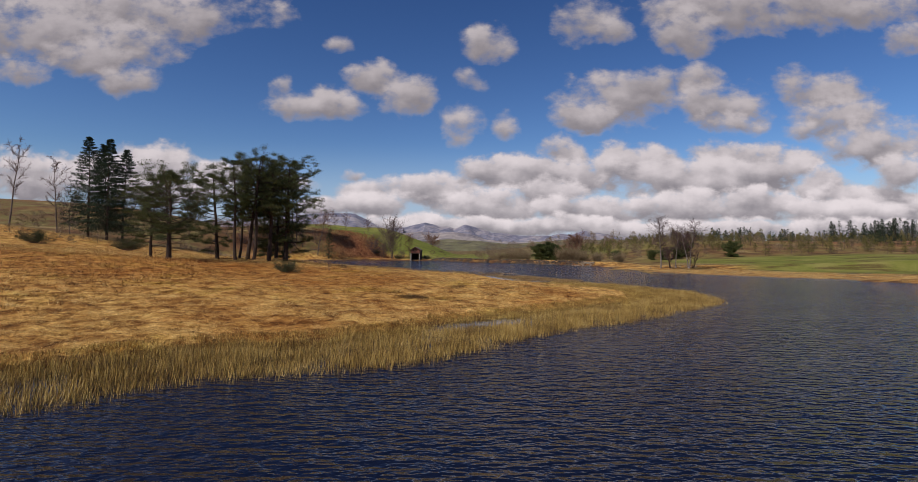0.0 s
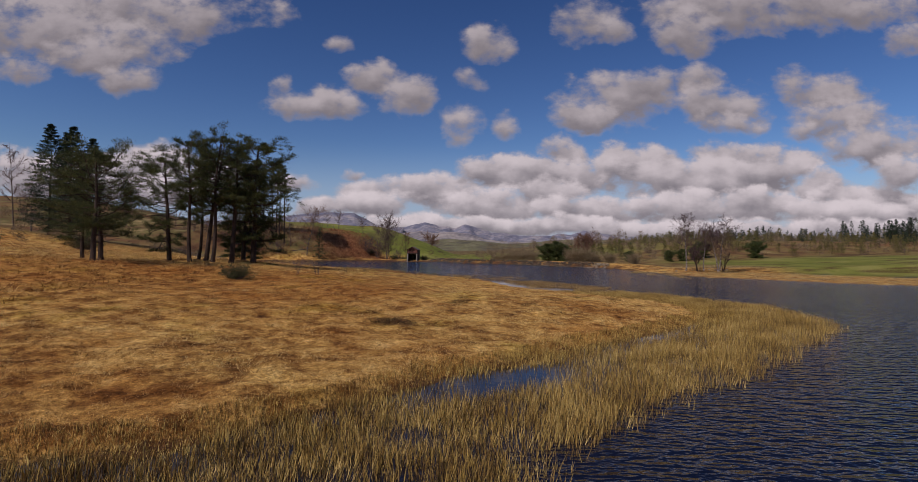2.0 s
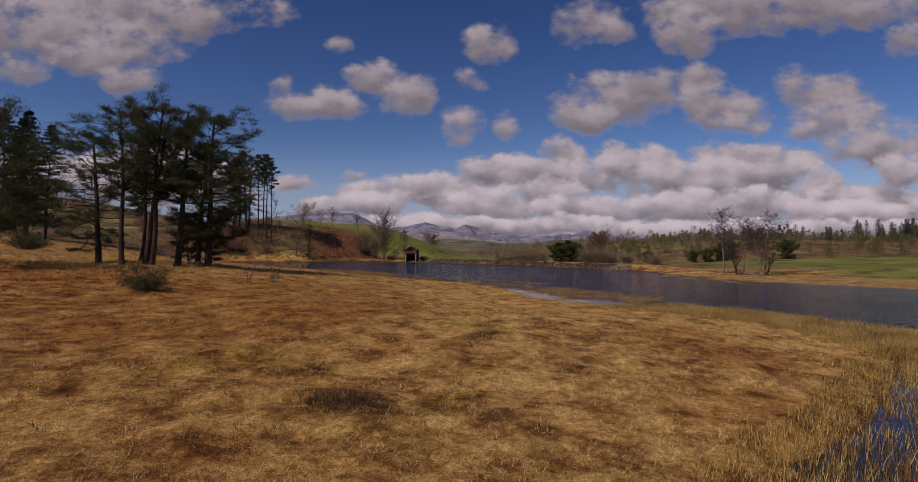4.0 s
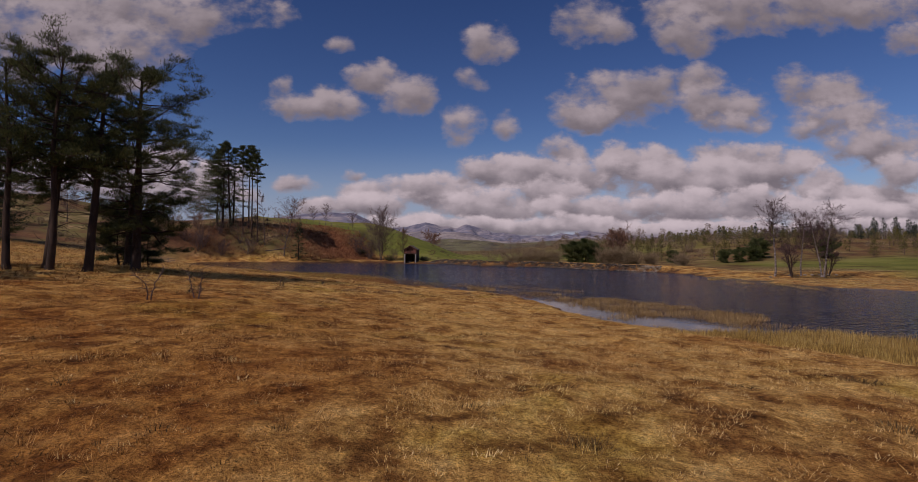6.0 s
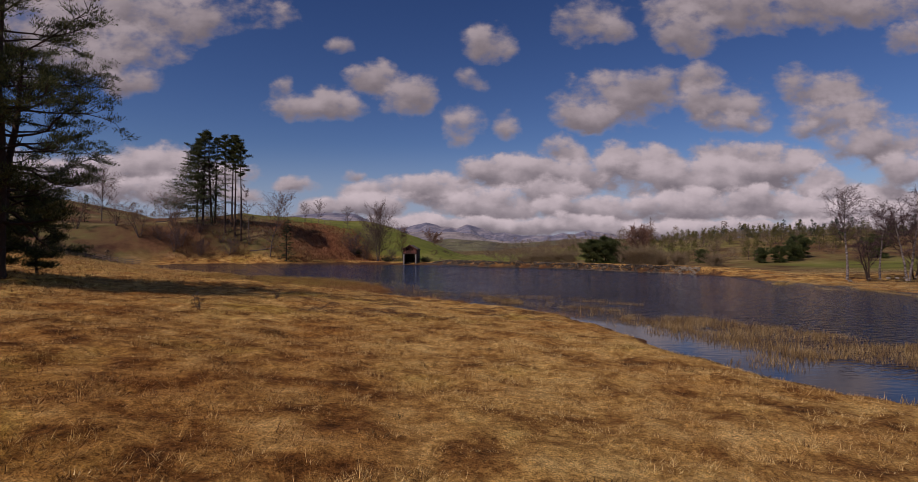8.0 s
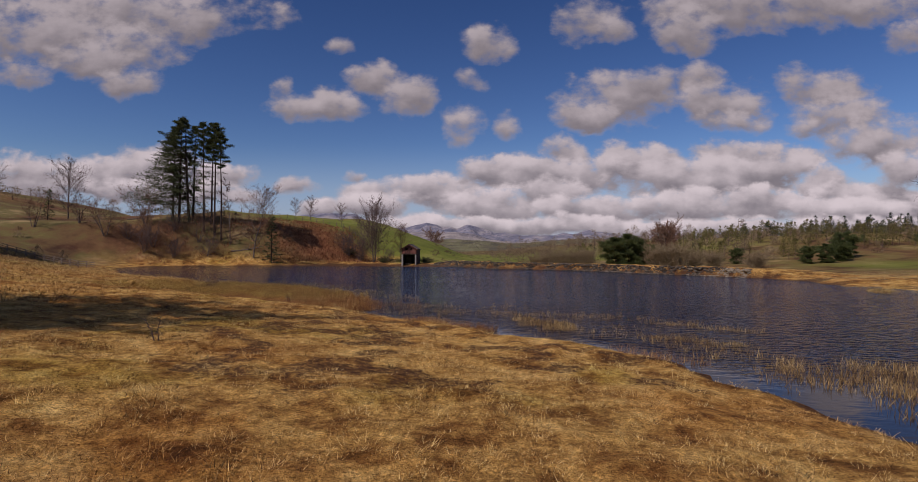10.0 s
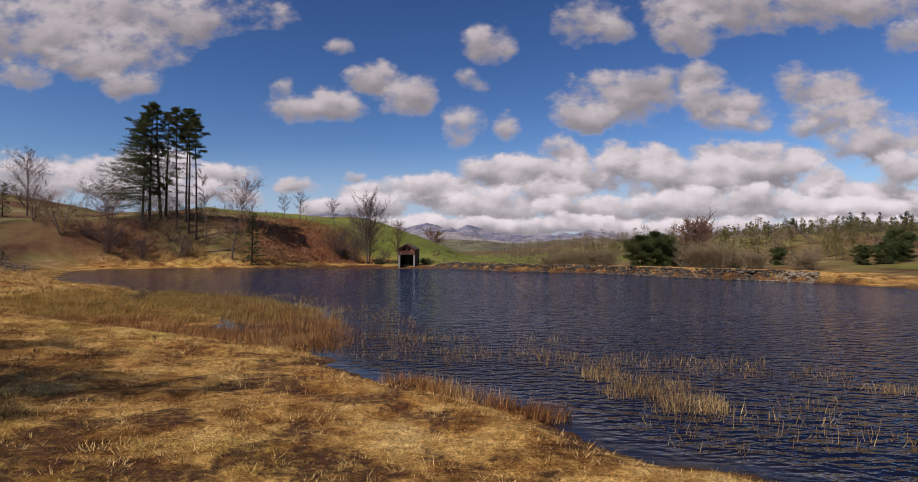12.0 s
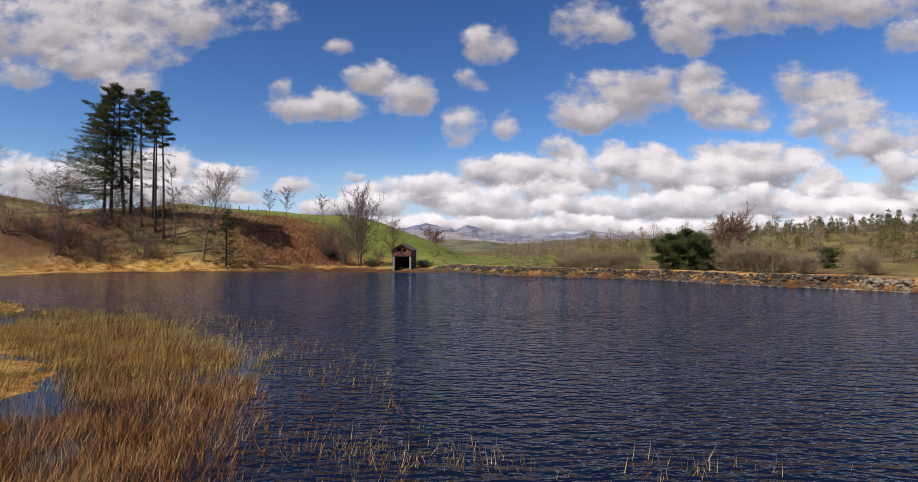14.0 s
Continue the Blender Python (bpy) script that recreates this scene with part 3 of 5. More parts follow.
def ground_material():
    m = bpy.data.materials.new("meadow_ground")
    m.use_nodes = True
    t = m.node_tree
    t.nodes.clear()
    n = nodes_of(t)
    co = n("ShaderNodeTexCoord", out=3)

    def ramp(f, st):
        nd = t.nodes.new("ShaderNodeValToRGB")
        t.links.new(f, nd.inputs[0])
        el = nd.color_ramp.elements
        while len(el) < len(st):
            el.new(0.5)
        for e, (p, c) in zip(el, st):
            e.position, e.color = p, (*c, 1)
        return nd.outputs[0]

    def mix(f, a, b, mode="MIX"):
        return n("ShaderNodeMix", f, None, None, None, None, None, a, b, out=2, data_type="RGBA", blend_type=mode)

    def layer(name):
        nd = t.nodes.new("ShaderNodeAttribute")
        nd.attribute_name = name
        return nd.outputs[2]
    n1 = n("ShaderNodeTexNoise", co, None, 0.9, 9.0, 0.68)
    n2 = n("ShaderNodeTexNoise", co, None, 0.16, 5.0, 0.6, 2.0, 0.6)
    n3 = n("ShaderNodeTexNoise", co, None, 6.0, 6.0, 0.7)
    col = mix(1.0, ramp(n1, [(p, (c[0] * 1.05, c[1] * 1.0, c[2] * 0.95)) for p, c in STRAW]), ramp(n2, PATCH), "MULTIPLY")
    col = mix(1.0, col, ramp(n3, [(0.35, (0.52, 0.47, 0.43)), (0.62, (1.08, 1.08, 1.05))]), "MULTIPLY")
    n4 = n("ShaderNodeTexNoise", co, None, 26.0, 5.0, 0.75)
    col = mix(1.0, col, ramp(n4, [(0.36, (0.40, 0.33, 0.29)), (0.50, (1.02, 1.02, 1.0)), (0.64, (1.45, 1.45, 1.38))]), "MULTIPLY")
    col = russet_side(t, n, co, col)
    col = mix(layer("heath"), col, ramp(n("ShaderNodeTexNoise", co, None, 0.11, 8.0, 0.65), [(0.34, (0.075, 0.04, 0.024)), (0.45, (0.15, 0.092, 0.042)), (0.55, (0.15, 0.128, 0.045)), (0.68, (0.36, 0.25, 0.12))]))
    col = mix(layer("green"), col, ramp(n("ShaderNodeTexNoise", co, None, 0.08, 9.0, 0.7), [(0.30, (0.10, 0.115, 0.022)), (0.5, (0.16, 0.18, 0.032)), (0.7, (0.27, 0.25, 0.075))]))
    col = mix(layer("bracken"), col, ramp(n("ShaderNodeTexNoise", co, None, 0.7, 8.0, 0.68), [(0.32, (0.12, 0.045, 0.022)), (0.5, (0.25, 0.10, 0.045)), (0.68, (0.38, 0.20, 0.10))]))
    speck = n("ShaderNodeTexNoise", co, None, 5.5, 8.0, 0.78)
    muddy = n("ShaderNodeMapRange", n("ShaderNodeMath", n("ShaderNodeMath", speck, 0.5, operation="SUBTRACT"), 2.4, layer("mud"), operation="MULTIPLY_ADD"), 0.40, 0.85, 0.0, 0.9)
    col = mix(muddy, col, ramp(n3, [(0.3, (0.032, 0.015, 0.009)), (0.6, (0.085, 0.038, 0.022)), (0.8, (0.15, 0.08, 0.045))]))
    bs = t.nodes.new("ShaderNodeBsdfPrincipled")
    t.links.new(col, bs.inputs["Base Color"])
    bs.inputs["Roughness"].default_value, bs.inputs["Specular IOR Level"].default_value = 0.95, 0.1
    bp = t.nodes.new("ShaderNodeBump")
    bp.inputs["Strength"].default_value, bp.inputs["Distance"].default_value = 0.9, 0.12
    t.links.new(n("ShaderNodeMath", n4, 0.35, n("ShaderNodeMath", n1, 0.6, n3, operation="MULTIPLY_ADD"), operation="MULTIPLY_ADD"), bp.inputs["Height"])
    t.links.new(bp.outputs[0], bs.inputs["Normal"])
    o = t.nodes.new("ShaderNodeOutputMaterial")
    t.links.new(bs.outputs[0], o.inputs[0])
    return m


ground_mesh = mesh_np("ground", np.stack([GX, GY, GZ], -1).reshape(-1, 3), quads, ground_material(), False)
for nm, arr in (("green", green), ("bracken", bracken), ("heath", heath), ("mud", mud)):
    ground_mesh.attributes.new(nm, "FLOAT", "POINT").data.foreach_set("value", arr.astype(np.float32).ravel())
tagged(new("ground", ground_mesh), "straw-coloured rough meadow rising to bracken banks and green fields", "ground", kind="structure")


def water_material():
    m = bpy.data.materials.new("tarn_water")
    m.use_nodes = True
    t = m.node_tree
    t.nodes.clear()
    n = nodes_of(t)
    co = n("ShaderNodeTexCoord", out=3)
    turned = n("ShaderNodeMapping", co, None, (0, 0, radians(10)), (1.25, 2.7, 1.0))
    chop = n("ShaderNodeTexNoise", turned, None, 1.25, 1.6, 0.4, 2.0, 0.8)
    cross = n("ShaderNodeTexNoise", n("ShaderNodeMapping", co, None, (0, 0, radians(-24)), (1.8, 3.6, 1.0)), None, 2.2, 1.5, 0.4, 2.0, 0.5)
    gust = n("ShaderNodeTexNoise", n("ShaderNodeMapping", co, None, None, (0.6, 1.6, 1)), None, 0.05, 3.0, 0.5)
    wave = n("ShaderNodeMath", cross, 0.45, chop, operation="MULTIPLY_ADD")
    along = t.nodes.new("ShaderNodeSeparateXYZ")
    t.links.new(co, along.inputs[0])
    wave = n("ShaderNodeMath", along.outputs[1], 0.23, wave, operation="MULTIPLY_ADD")      # constant lean added to all normals, so reflections come from higher sky
    bp = t.nodes.new("ShaderNodeBump")
    bp.inputs["Distance"].default_value = 0.26
    lee = t.nodes.new("ShaderNodeAttribute")
    lee.attribute_name = "open_water"
    t.links.new(n("ShaderNodeMath", n("ShaderNodeMapRange", gust, 0.3, 0.7, 0.60, 0.95), lee.outputs[2], operation="MULTIPLY"), bp.inputs["Strength"])
    t.links.new(wave, bp.inputs["Height"])
    bs = t.nodes.new("ShaderNodeBsdfPrincipled")
    peat = n("ShaderNodeMix", lee.outputs[2], None, None, None, None, None, (0.013, 0.008, 0.006, 1), (0.005, 0.008, 0.021, 1), out=2, data_type="RGBA")
    t.links.new(peat, bs.inputs["Base Color"])
    bs.inputs["Roughness"].default_value, bs.inputs["IOR"].default_value = 0.08, 1.333
    t.links.new(bp.outputs[0], bs.inputs["Normal"])
    o = t.nodes.new("ShaderNodeOutputMaterial")
    t.links.new(bs.outputs[0], o.inputs[0])
    return m


wx, wy = np.meshgrid(spread_axis(-34, 34, 0.8, 130, 1.2), spread_axis(8, 124, 0.8, 165, 1.15))
wi = np.arange(wx.size).reshape(wx.shape)
wq = np.stack([wi[:-1, :-1], wi[:-1, 1:], wi[1:, 1:], wi[1:, :-1]], -1).reshape(-1, 4)
wq = wq[(np.abs(wx.ravel()[wq]).max(1) < 175) & (wy.ravel()[wq].max(1) < 200)]
wd = shore(wx, wy)
near_side = ss(wx, 30, 26) * ss(wy, 120, 112)
sheltered = ss(wd, -7.5, -4.0) * ss(wy, 66, 60) + ss(wd, -8.0, -2.5) * ss(wy, 60, 66) * ss(wy, 85, 79) + ss(wd, -2.0, -0.3) * ss(wy, 79, 85)
lee_water = np.clip(1 - 0.97 * near_side * sheltered, 0, 1)
water_mesh = mesh_np("water", np.stack([wx, wy, np.zeros_like(wx)], -1).reshape(-1, 3), wq, water_material(), False)
water_mesh.attributes.new("open_water", "FLOAT", "POINT").data.foreach_set("value", lee_water.astype(np.float32).ravel())
tagged(new("water", water_mesh), "dark rippled tarn water with small wind waves", "water", kind="structure")


# ---------------------------------------------------------------- grass and sedge
rng = np.random.default_rng(7)


def blades(name, x, y, z, length, width, lean, bend, mat, label, wind=(0.3, 0.15)):
    """Single tapering blades, one triangle each."""
    n = len(x)
    a = rng.uniform(0, 2 * np.pi, n)
    across = np.stack([np.cos(a), np.sin(a), np.zeros(n)], -1) * (width * 0.5)[:, None]
    b = rng.uniform(0, 2 * np.pi, n)
    lx, ly = np.cos(b) * lean + wind[0] * bend, np.sin(b) * lean + wind[1] * bend
    tip = np.stack([lx, ly, np.ones(n)], -1)
    tip = tip / np.linalg.norm(tip, axis=1, keepdims=True) * length[:, None]
    base = np.stack([x, y, z - 0.03], -1)
    v = np.stack([base - across, base + across, base + tip], 1).reshape(-1, 3)
    f = np.arange(3 * n).reshape(-1, 3)
    return tagged(new(name, mesh_np(name, v, f, mat)), label, "grass", kind="stuff")


def ground_z(x, y):
    ix = np.clip(np.searchsorted(gx, x) - 1, 0, nx - 2)
    iy = np.clip(np.searchsorted(gy, y) - 1, 0, ny - 2)
    fx, fy = (x - gx[ix]) / (gx[ix + 1] - gx[ix]), (y - gy[iy]) / (gy[iy + 1] - gy[iy])
    return (GZ[iy, ix] * (1 - fx) + GZ[iy, ix + 1] * fx) * (1 - fy) + (GZ[iy + 1, ix] * (1 - fx) + GZ[iy + 1, ix + 1] * fx) * fy


def scatter(n, x0, x1, y0, y1, lo=0.1, hi=1e9):
    x, y = rng.uniform(x0, x1, n), rng.uniform(y0, y1, n)
    d = shore(x, y) + (fbm(x * 0.7, y * 0.7, 5, 3) - 0.5) * 1.4
    k = (d > lo) & (d < hi)
    return x[k], y[k], d[k]


def tussocks(name, n, x0, x1, y0, y1, per, size, wide, label):
    """Grass in clumps whose blades spread outward from each clump's heart."""
    x, y, d = scatter(n, x0, x1, y0, y1)
    tus = fbm(x * 0.8, y * 0.8, 12, 3)
    bare = 1 - 0.9 * np.exp(-((x + 0.8) / 1.1) ** 4 - ((y - 39.4) / 0.9) ** 4)
    worn = 1 - 0.55 * ss(fbm(x * 0.9, y * 0.9, 41), 0.52, 0.60) * ss(x, -13, -8) * ss(y, 73, 79)
    gap = fbm(x * 2.6, y * 2.6, 14, 2)
    k = rng.uniform(0, 1, len(x)) < np.clip(0.46 + 1.3 * (tus - 0.42) + 3.0 * (gap - 0.46), 0.05, 1) * bare * worn * (1 - 0.93 * fen_at(x, y))
    x, y, tus = x[k], y[k], tus[k]
    big = size * (0.35 + 1.1 * tus) * rng.uniform(0.5, 1.5, len(x)) * np.where(rng.uniform(0, 1, len(x)) < 0.08, 1.5, 1.0)
    cx, cy, cs = np.repeat(x, per), np.repeat(y, per), np.repeat(big, per)
    m = len(cx)
    a, r = rng.uniform(0, 2 * np.pi, m), np.sqrt(rng.uniform(0, 1, m))
    px, py = cx + np.cos(a) * r * cs * 0.55, cy + np.sin(a) * r * cs * 0.55
    base = np.stack([px, py, ground_z(px, py) - 0.02], -1)
    tip = np.stack([np.cos(a) * r * 1.5 + rng.normal(0, 0.35, m) + 0.25, np.sin(a) * r * 1.5 + rng.normal(0, 0.35, m) + 0.12, rng.uniform(0.45, 1.25, m)], -1)
    tip = tip / np.linalg.norm(tip, axis=1, keepdims=True) * (cs * rng.uniform(0.55, 1.3, m))[:, None]
    b = rng.uniform(0, 2 * np.pi, m)
    across = np.stack([np.cos(b), np.sin(b), np.zeros(m)], -1) * (rng.uniform(*wide, m) * 0.5)[:, None]
    v = np.stack([base - across, base + across, base + tip], 1).reshape(-1, 3)
    return tagged(new(name, mesh_np(name, v, np.arange(3 * m).reshape(-1, 3), mat_blade)), label, "grass", kind="stuff")


tussocks("meadow_grass", 200000, -18, 19, 20, 113, 9, 0.115, (0.008, 0.015), "dry straw-coloured tussock grass, matted and uneven")
tussocks("pine_meadow_grass", 42000, -75, -18, 8, 150, 9, 0.30, (0.02, 0.045), "dry straw-coloured meadow grass below the pines")
x, y, d = scatter(120000, 30, 90, 55, 140, 0.1, 30)
blades("bank_grass", x, y, ground_z(x, y), rng.uniform(0.05, 0.16, len(x)), rng.uniform(0.03, 0.06, len(x)), rng.uniform(0.1, 0.8, len(x)),
       rng.uniform(0.2, 0.9, len(x)), mat_pale, "pale rough grass on the far bank")
x, y, d = scatter(70000, -75, 0, 140, 205, 0.0, 6)
blades("bank_grass", x, y, ground_z(x, y), rng.uniform(0.05, 0.16, len(x)), rng.uniform(0.03, 0.06, len(x)), rng.uniform(0.1, 0.8, len(x)),
       rng.uniform(0.2, 0.9, len(x)), mat_pale, "pale rough grass along the bracken bank")
x, y, d = scatter(60000, -60, -20, 165, 205, 2, 24)
k = np.exp(-((x + 34) / 11) ** 2 - ((y - 188) / 10) ** 2) + 0.3 * (fbm(x * 0.1, y * 0.1, 31) > 0.52) > rng.uniform(0, 1, len(x))
x, y = x[k], y[k]
blades("bracken_litter", x, y, ground_z(x, y), rng.uniform(0.2, 0.6, len(x)), rng.uniform(0.08, 0.2, len(x)), rng.uniform(0.3, 1.2, len(x)),
       rng.uniform(0.2, 0.9, len(x)), mat_heath, "rust-brown dead bracken on the bank")


def reed_patch(name, ellipses, mat, label, tall=(0.12, 0.36), width=(0.010, 0.020), clump=0.45, freq=0.8):
    xs, ys = [], []
    for cx, cy, rx, ry, turn, dens in ellipses:
        n = int(dens * math.pi * rx * ry)
        r, a = np.sqrt(rng.uniform(0, 1, n)), rng.uniform(0, 2 * np.pi, n)
        px, py = r * np.cos(a) * rx, r * np.sin(a) * ry
        c, s = math.cos(radians(turn)), math.sin(radians(turn))
        X, Y = cx + px * c - py * s, cy + px * s + py * c
        k = fbm(X * freq, Y * freq, 51, 3) + 0.42 * (1 - r) > clump + 0.09 + rng.uniform(-0.12, 0.12, n)
        xs.append(X[k]), ys.append(Y[k])
    X, Y = np.concatenate(xs), np.concatenate(ys)
    z = np.maximum(ground_z(X, Y), -0.02)
    n = len(X)
    hgt = (0.55 + 0.9 * fbm(X * 1.3, Y * 1.3, 57, 2)) * rng.uniform(*tall, n)
    blades(name, X, Y, z, hgt, rng.uniform(*width, n), rng.uniform(0.05, 0.85, n), rng.uniform(0.0, 0.45, n), mat, label)


def dark_tufts(name, n, x0, x1, y0, y1, size, mat, label, seed, spots=()):
    """Low brown tufts of rush and heather standing out of the paler grass."""
    r = np.random.default_rng(seed)
    x, y = r.uniform(x0, x1, n), r.uniform(y0, y1, n)
    k = (shore(x, y) > 0.8) & (fen_at(x, y) < 0.4) & (fbm(x * 0.25, y * 0.25, 81, 3) + r.uniform(-0.14, 0.14, n) > 0.46)
    x, y = np.append(x[k], [p[0] for p in spots]), np.append(y[k], [p[1] for p in spots])
    rad = np.append(r.uniform(*size, int(k.sum())) * r.uniform(0.6, 1.2, int(k.sum())), [p[2] for p in spots])
    per = np.maximum(14, (rad * rad * 900).astype(int))
    cx, cy, cr = np.repeat(x, per), np.repeat(y, per), np.repeat(rad, per)
    m = len(cx)
    a, q = r.uniform(0, 6.283, m), np.sqrt(r.uniform(0, 1, m))
    px, py = cx + np.cos(a) * q * cr * 1.25, cy + np.sin(a) * q * cr * 0.85
    base = np.stack([px, py, ground_z(px, py) - 0.02], -1)
    tip = np.stack([np.cos(a) * q + r.normal(0, 0.4, m) + 0.2, np.sin(a) * q + r.normal(0, 0.4, m), r.uniform(0.6, 1.5, m)], -1)
    tip = tip / np.linalg.norm(tip, axis=1, keepdims=True) * (np.minimum(cr, 0.32) * r.uniform(0.45, 1.0, m) * (1.15 - 0.5 * q))[:, None]
    b = r.uniform(0, 6.283, m)
    across = np.stack([np.cos(b), np.sin(b), np.zeros(m)], -1) * (r.uniform(0.006, 0.012, m))[:, None]
    v = np.stack([base - across, base + across, base + tip], 1).reshape(-1, 3)
    return tagged(new(name, mesh_np(name, v, np.arange(3 * m).reshape(-1, 3), mat)), label, "grass", kind="stuff")


dark_tufts("rush_tufts", 2600, -18, 18, 22, 112, (0.07, 0.20), mat_tuft, "small dark brown tufts scattered through the dry grass", 82,
           [(-0.8, 39.4, 0.75), (-1.6, 39.6, 0.5), (2.2, 46.5, 0.5), (10.5, 54.6, 0.45), (13.1, 53.9, 0.35), (1.6, 46.2, 0.4), (2.4, 49.0, 0.35), (8.2, 50.5, 0.4), (6.2, 47.2, 0.4), (1.5, 60.5, 0.25), (-6.3, 71.4, 0.35)])
dark_tufts("straw_tufts", 3200, -18, 18, 22, 112, (0.08, 0.18), mat_straw, "pale straw tufts standing above the matted grass", 84)
# the belt of sedge standing in the shallows off the near shore
x, y, d = scatter(1250000, -20, 28, 8, 66, -7.2, 0.9)
edge_in = ss(d, -7.0, -5.2)
pool = np.exp(-((x - 3.4) / 3.2) ** 4 - ((y - (31.6 + 0.62 * (x - 3.4))) / 1.7) ** 4)
wet = np.exp(-((x - 11.6) / 5.0) ** 4 - ((y - (40.6 + 1.12 * (x - 11.6))) / 1.5) ** 2)
keep = rng.uniform(0, 1, len(x)) < edge_in * (1 - pool) * (1 - 0.8 * wet) * np.clip((0.62 + 2.2 * (fbm(x * 0.9, y * 0.9, 61, 3) - 0.40)) * (1 + 0.9 * ss(d, -3.4, -2.0)), 0.34, 1.0)
x, y, d = x[keep], y[keep], d[keep]
brown = d > -1.4 + (fbm(x * 0.5, y * 0.5, 66) - 0.5) * 3
for who, kx, mt, lab in (("sedge_belt", ~brown, mat_reed, "yellow-green sedge standing in the shallows"), ("shore_sedge", brown, mat_gold, "golden sedge along the wet shore")):
    n = int(kx.sum())
    grown = np.where(d[kx] > -0.3, 0.6, 1.0)
    blades(who, x[kx], y[kx], np.maximum(ground_z(x[kx], y[kx]), -0.02), rng.uniform(0.16, 0.44, n) * grown * (0.55 + 0.9 * fbm(x[kx] * 1.1, y[kx] * 1.1, 58, 2)), rng.uniform(0.012, 0.024, n), rng.uniform(0.05, 0.5, n), rng.uniform(0, 0.5, n), mt, lab)
reed_patch("sedge_island", [(12.4, 76.5, 8.6, 3.2, 116, 210), (9.6, 77.0, 7.5, 1.7, 118, 110), (8.2, 84.0, 4.6, 1.5, 122, 80), (10.2, 71.5, 2.6, 1.2, 30, 150), (16.0, 71.5, 4.0, 1.6, 60, 170), (16.5, 68.2, 2.4, 0.5, 10, 110)], mat_tan, "pale tan sedge standing in open water", tall=(0.10, 0.32), width=(0.012, 0.026), clump=0.50, freq=0.65)
reed_patch("sparse_sedge", [(0.4, 94.6, 9.0, 1.6, -14, 60), (2.5, 91.0, 1.3, 2.4, 12, 300), (8.3, 91.0, 1.4, 0.5, -12, 200), (6.6, 87.1, 1.2, 0.5, -30, 260), (10.2, 89.3, 1.5, 0.5, -30, 200),
                            (8.2, 85.9, 1.0, 0.4, -30, 240), (-3.4, 98.3, 3.6, 0.7, 0, 90), (1.0, 97.8, 3.0, 0.5, 0, 36), (4.2, 88.6, 3.0, 1.6, 20, 36)], mat_tan, "thin pale sedge scattered in the shallows", clump=0.5, freq=1.4)
reed_patch("russet_sedge", [(-8.2, 97.2, 2.6, 2.4, 60, 420), (-2.2, 90.5, 2.4, 0.65, -40, 560), (-0.2, 88.8, 0.5, 0.4, 0, 700), (-10.4, 103.6, 2.4, 5.4, 30, 260), (-16.5, 110.4, 5.5, 2.6, -40, 200),
                            (4.8, 83.2, 1.8, 0.4, -35, 300)], mat_rust, "rust-red sedge in dense stands on the shore", tall=(0.14, 0.44), clump=0.50, freq=1.1)
reed_patch("spit_sedge", [(34, 112, 3.5, 1.2, 60, 160), (36, 100, 7, 0.8, 84, 120), (33.5, 104, 3, 0.6, 80, 100)], mat_reed, "pale sedge at the tip of the spit")
# sedge on the wet point: golden behind, russet in front, thinning out into the open water
x, y, d = scatter(330000, -30, -3, 93, 122, -4.2, 30)
thick = fen_at(x, y) * (0.05 + 0.95 * ss(d, -2.2, 1.4)) * np.clip(0.62 + 3.2 * (fbm(x * 0.9, y * 0.9, 71, 3) - 0.44), 0.06, 1)
thick = thick * (1 - np.minimum(1, np.exp(-((x + 11.4) / 1.0) ** 4 - ((y - 101.1) / 1.0) ** 4) + np.exp(-((x + 17.5) / 0.9) ** 4 - ((y - 106.4) / 0.6) ** 4))) * ss(d, 24, 14)
k = rng.uniform(0, 1, len(x)) < thick
x, y, d = x[k], y[k], d[k]
front = y < 102.6 + 3.6 * (fbm(x * 0.5, y * 0.5, 73) - 0.5)
for who, kx, mt, lab in (("golden_sedge", ~front, mat_gold, "golden sedge standing thick on the wet point"), ("russet_fen_sedge", front, mat_rust, "russet sedge thinning out into dark shallows")):
    n = int(kx.sum())
    blades(who, x[kx], y[kx], np.maximum(ground_z(x[kx], y[kx]), -0.02), rng.uniform(0.16, 0.42, n) * (0.6 + 0.8 * fbm(x[kx] * 1.1, y[kx] * 1.1, 58, 2)), rng.uniform(0.009, 0.018, n), rng.uniform(0.05, 0.6, n), rng.uniform(0.3, 1.6, n), mt, lab)
# ---------------------------------------------------------------- trees
def unit(v):
    return v / max(np.linalg.norm(v), 1e-9)


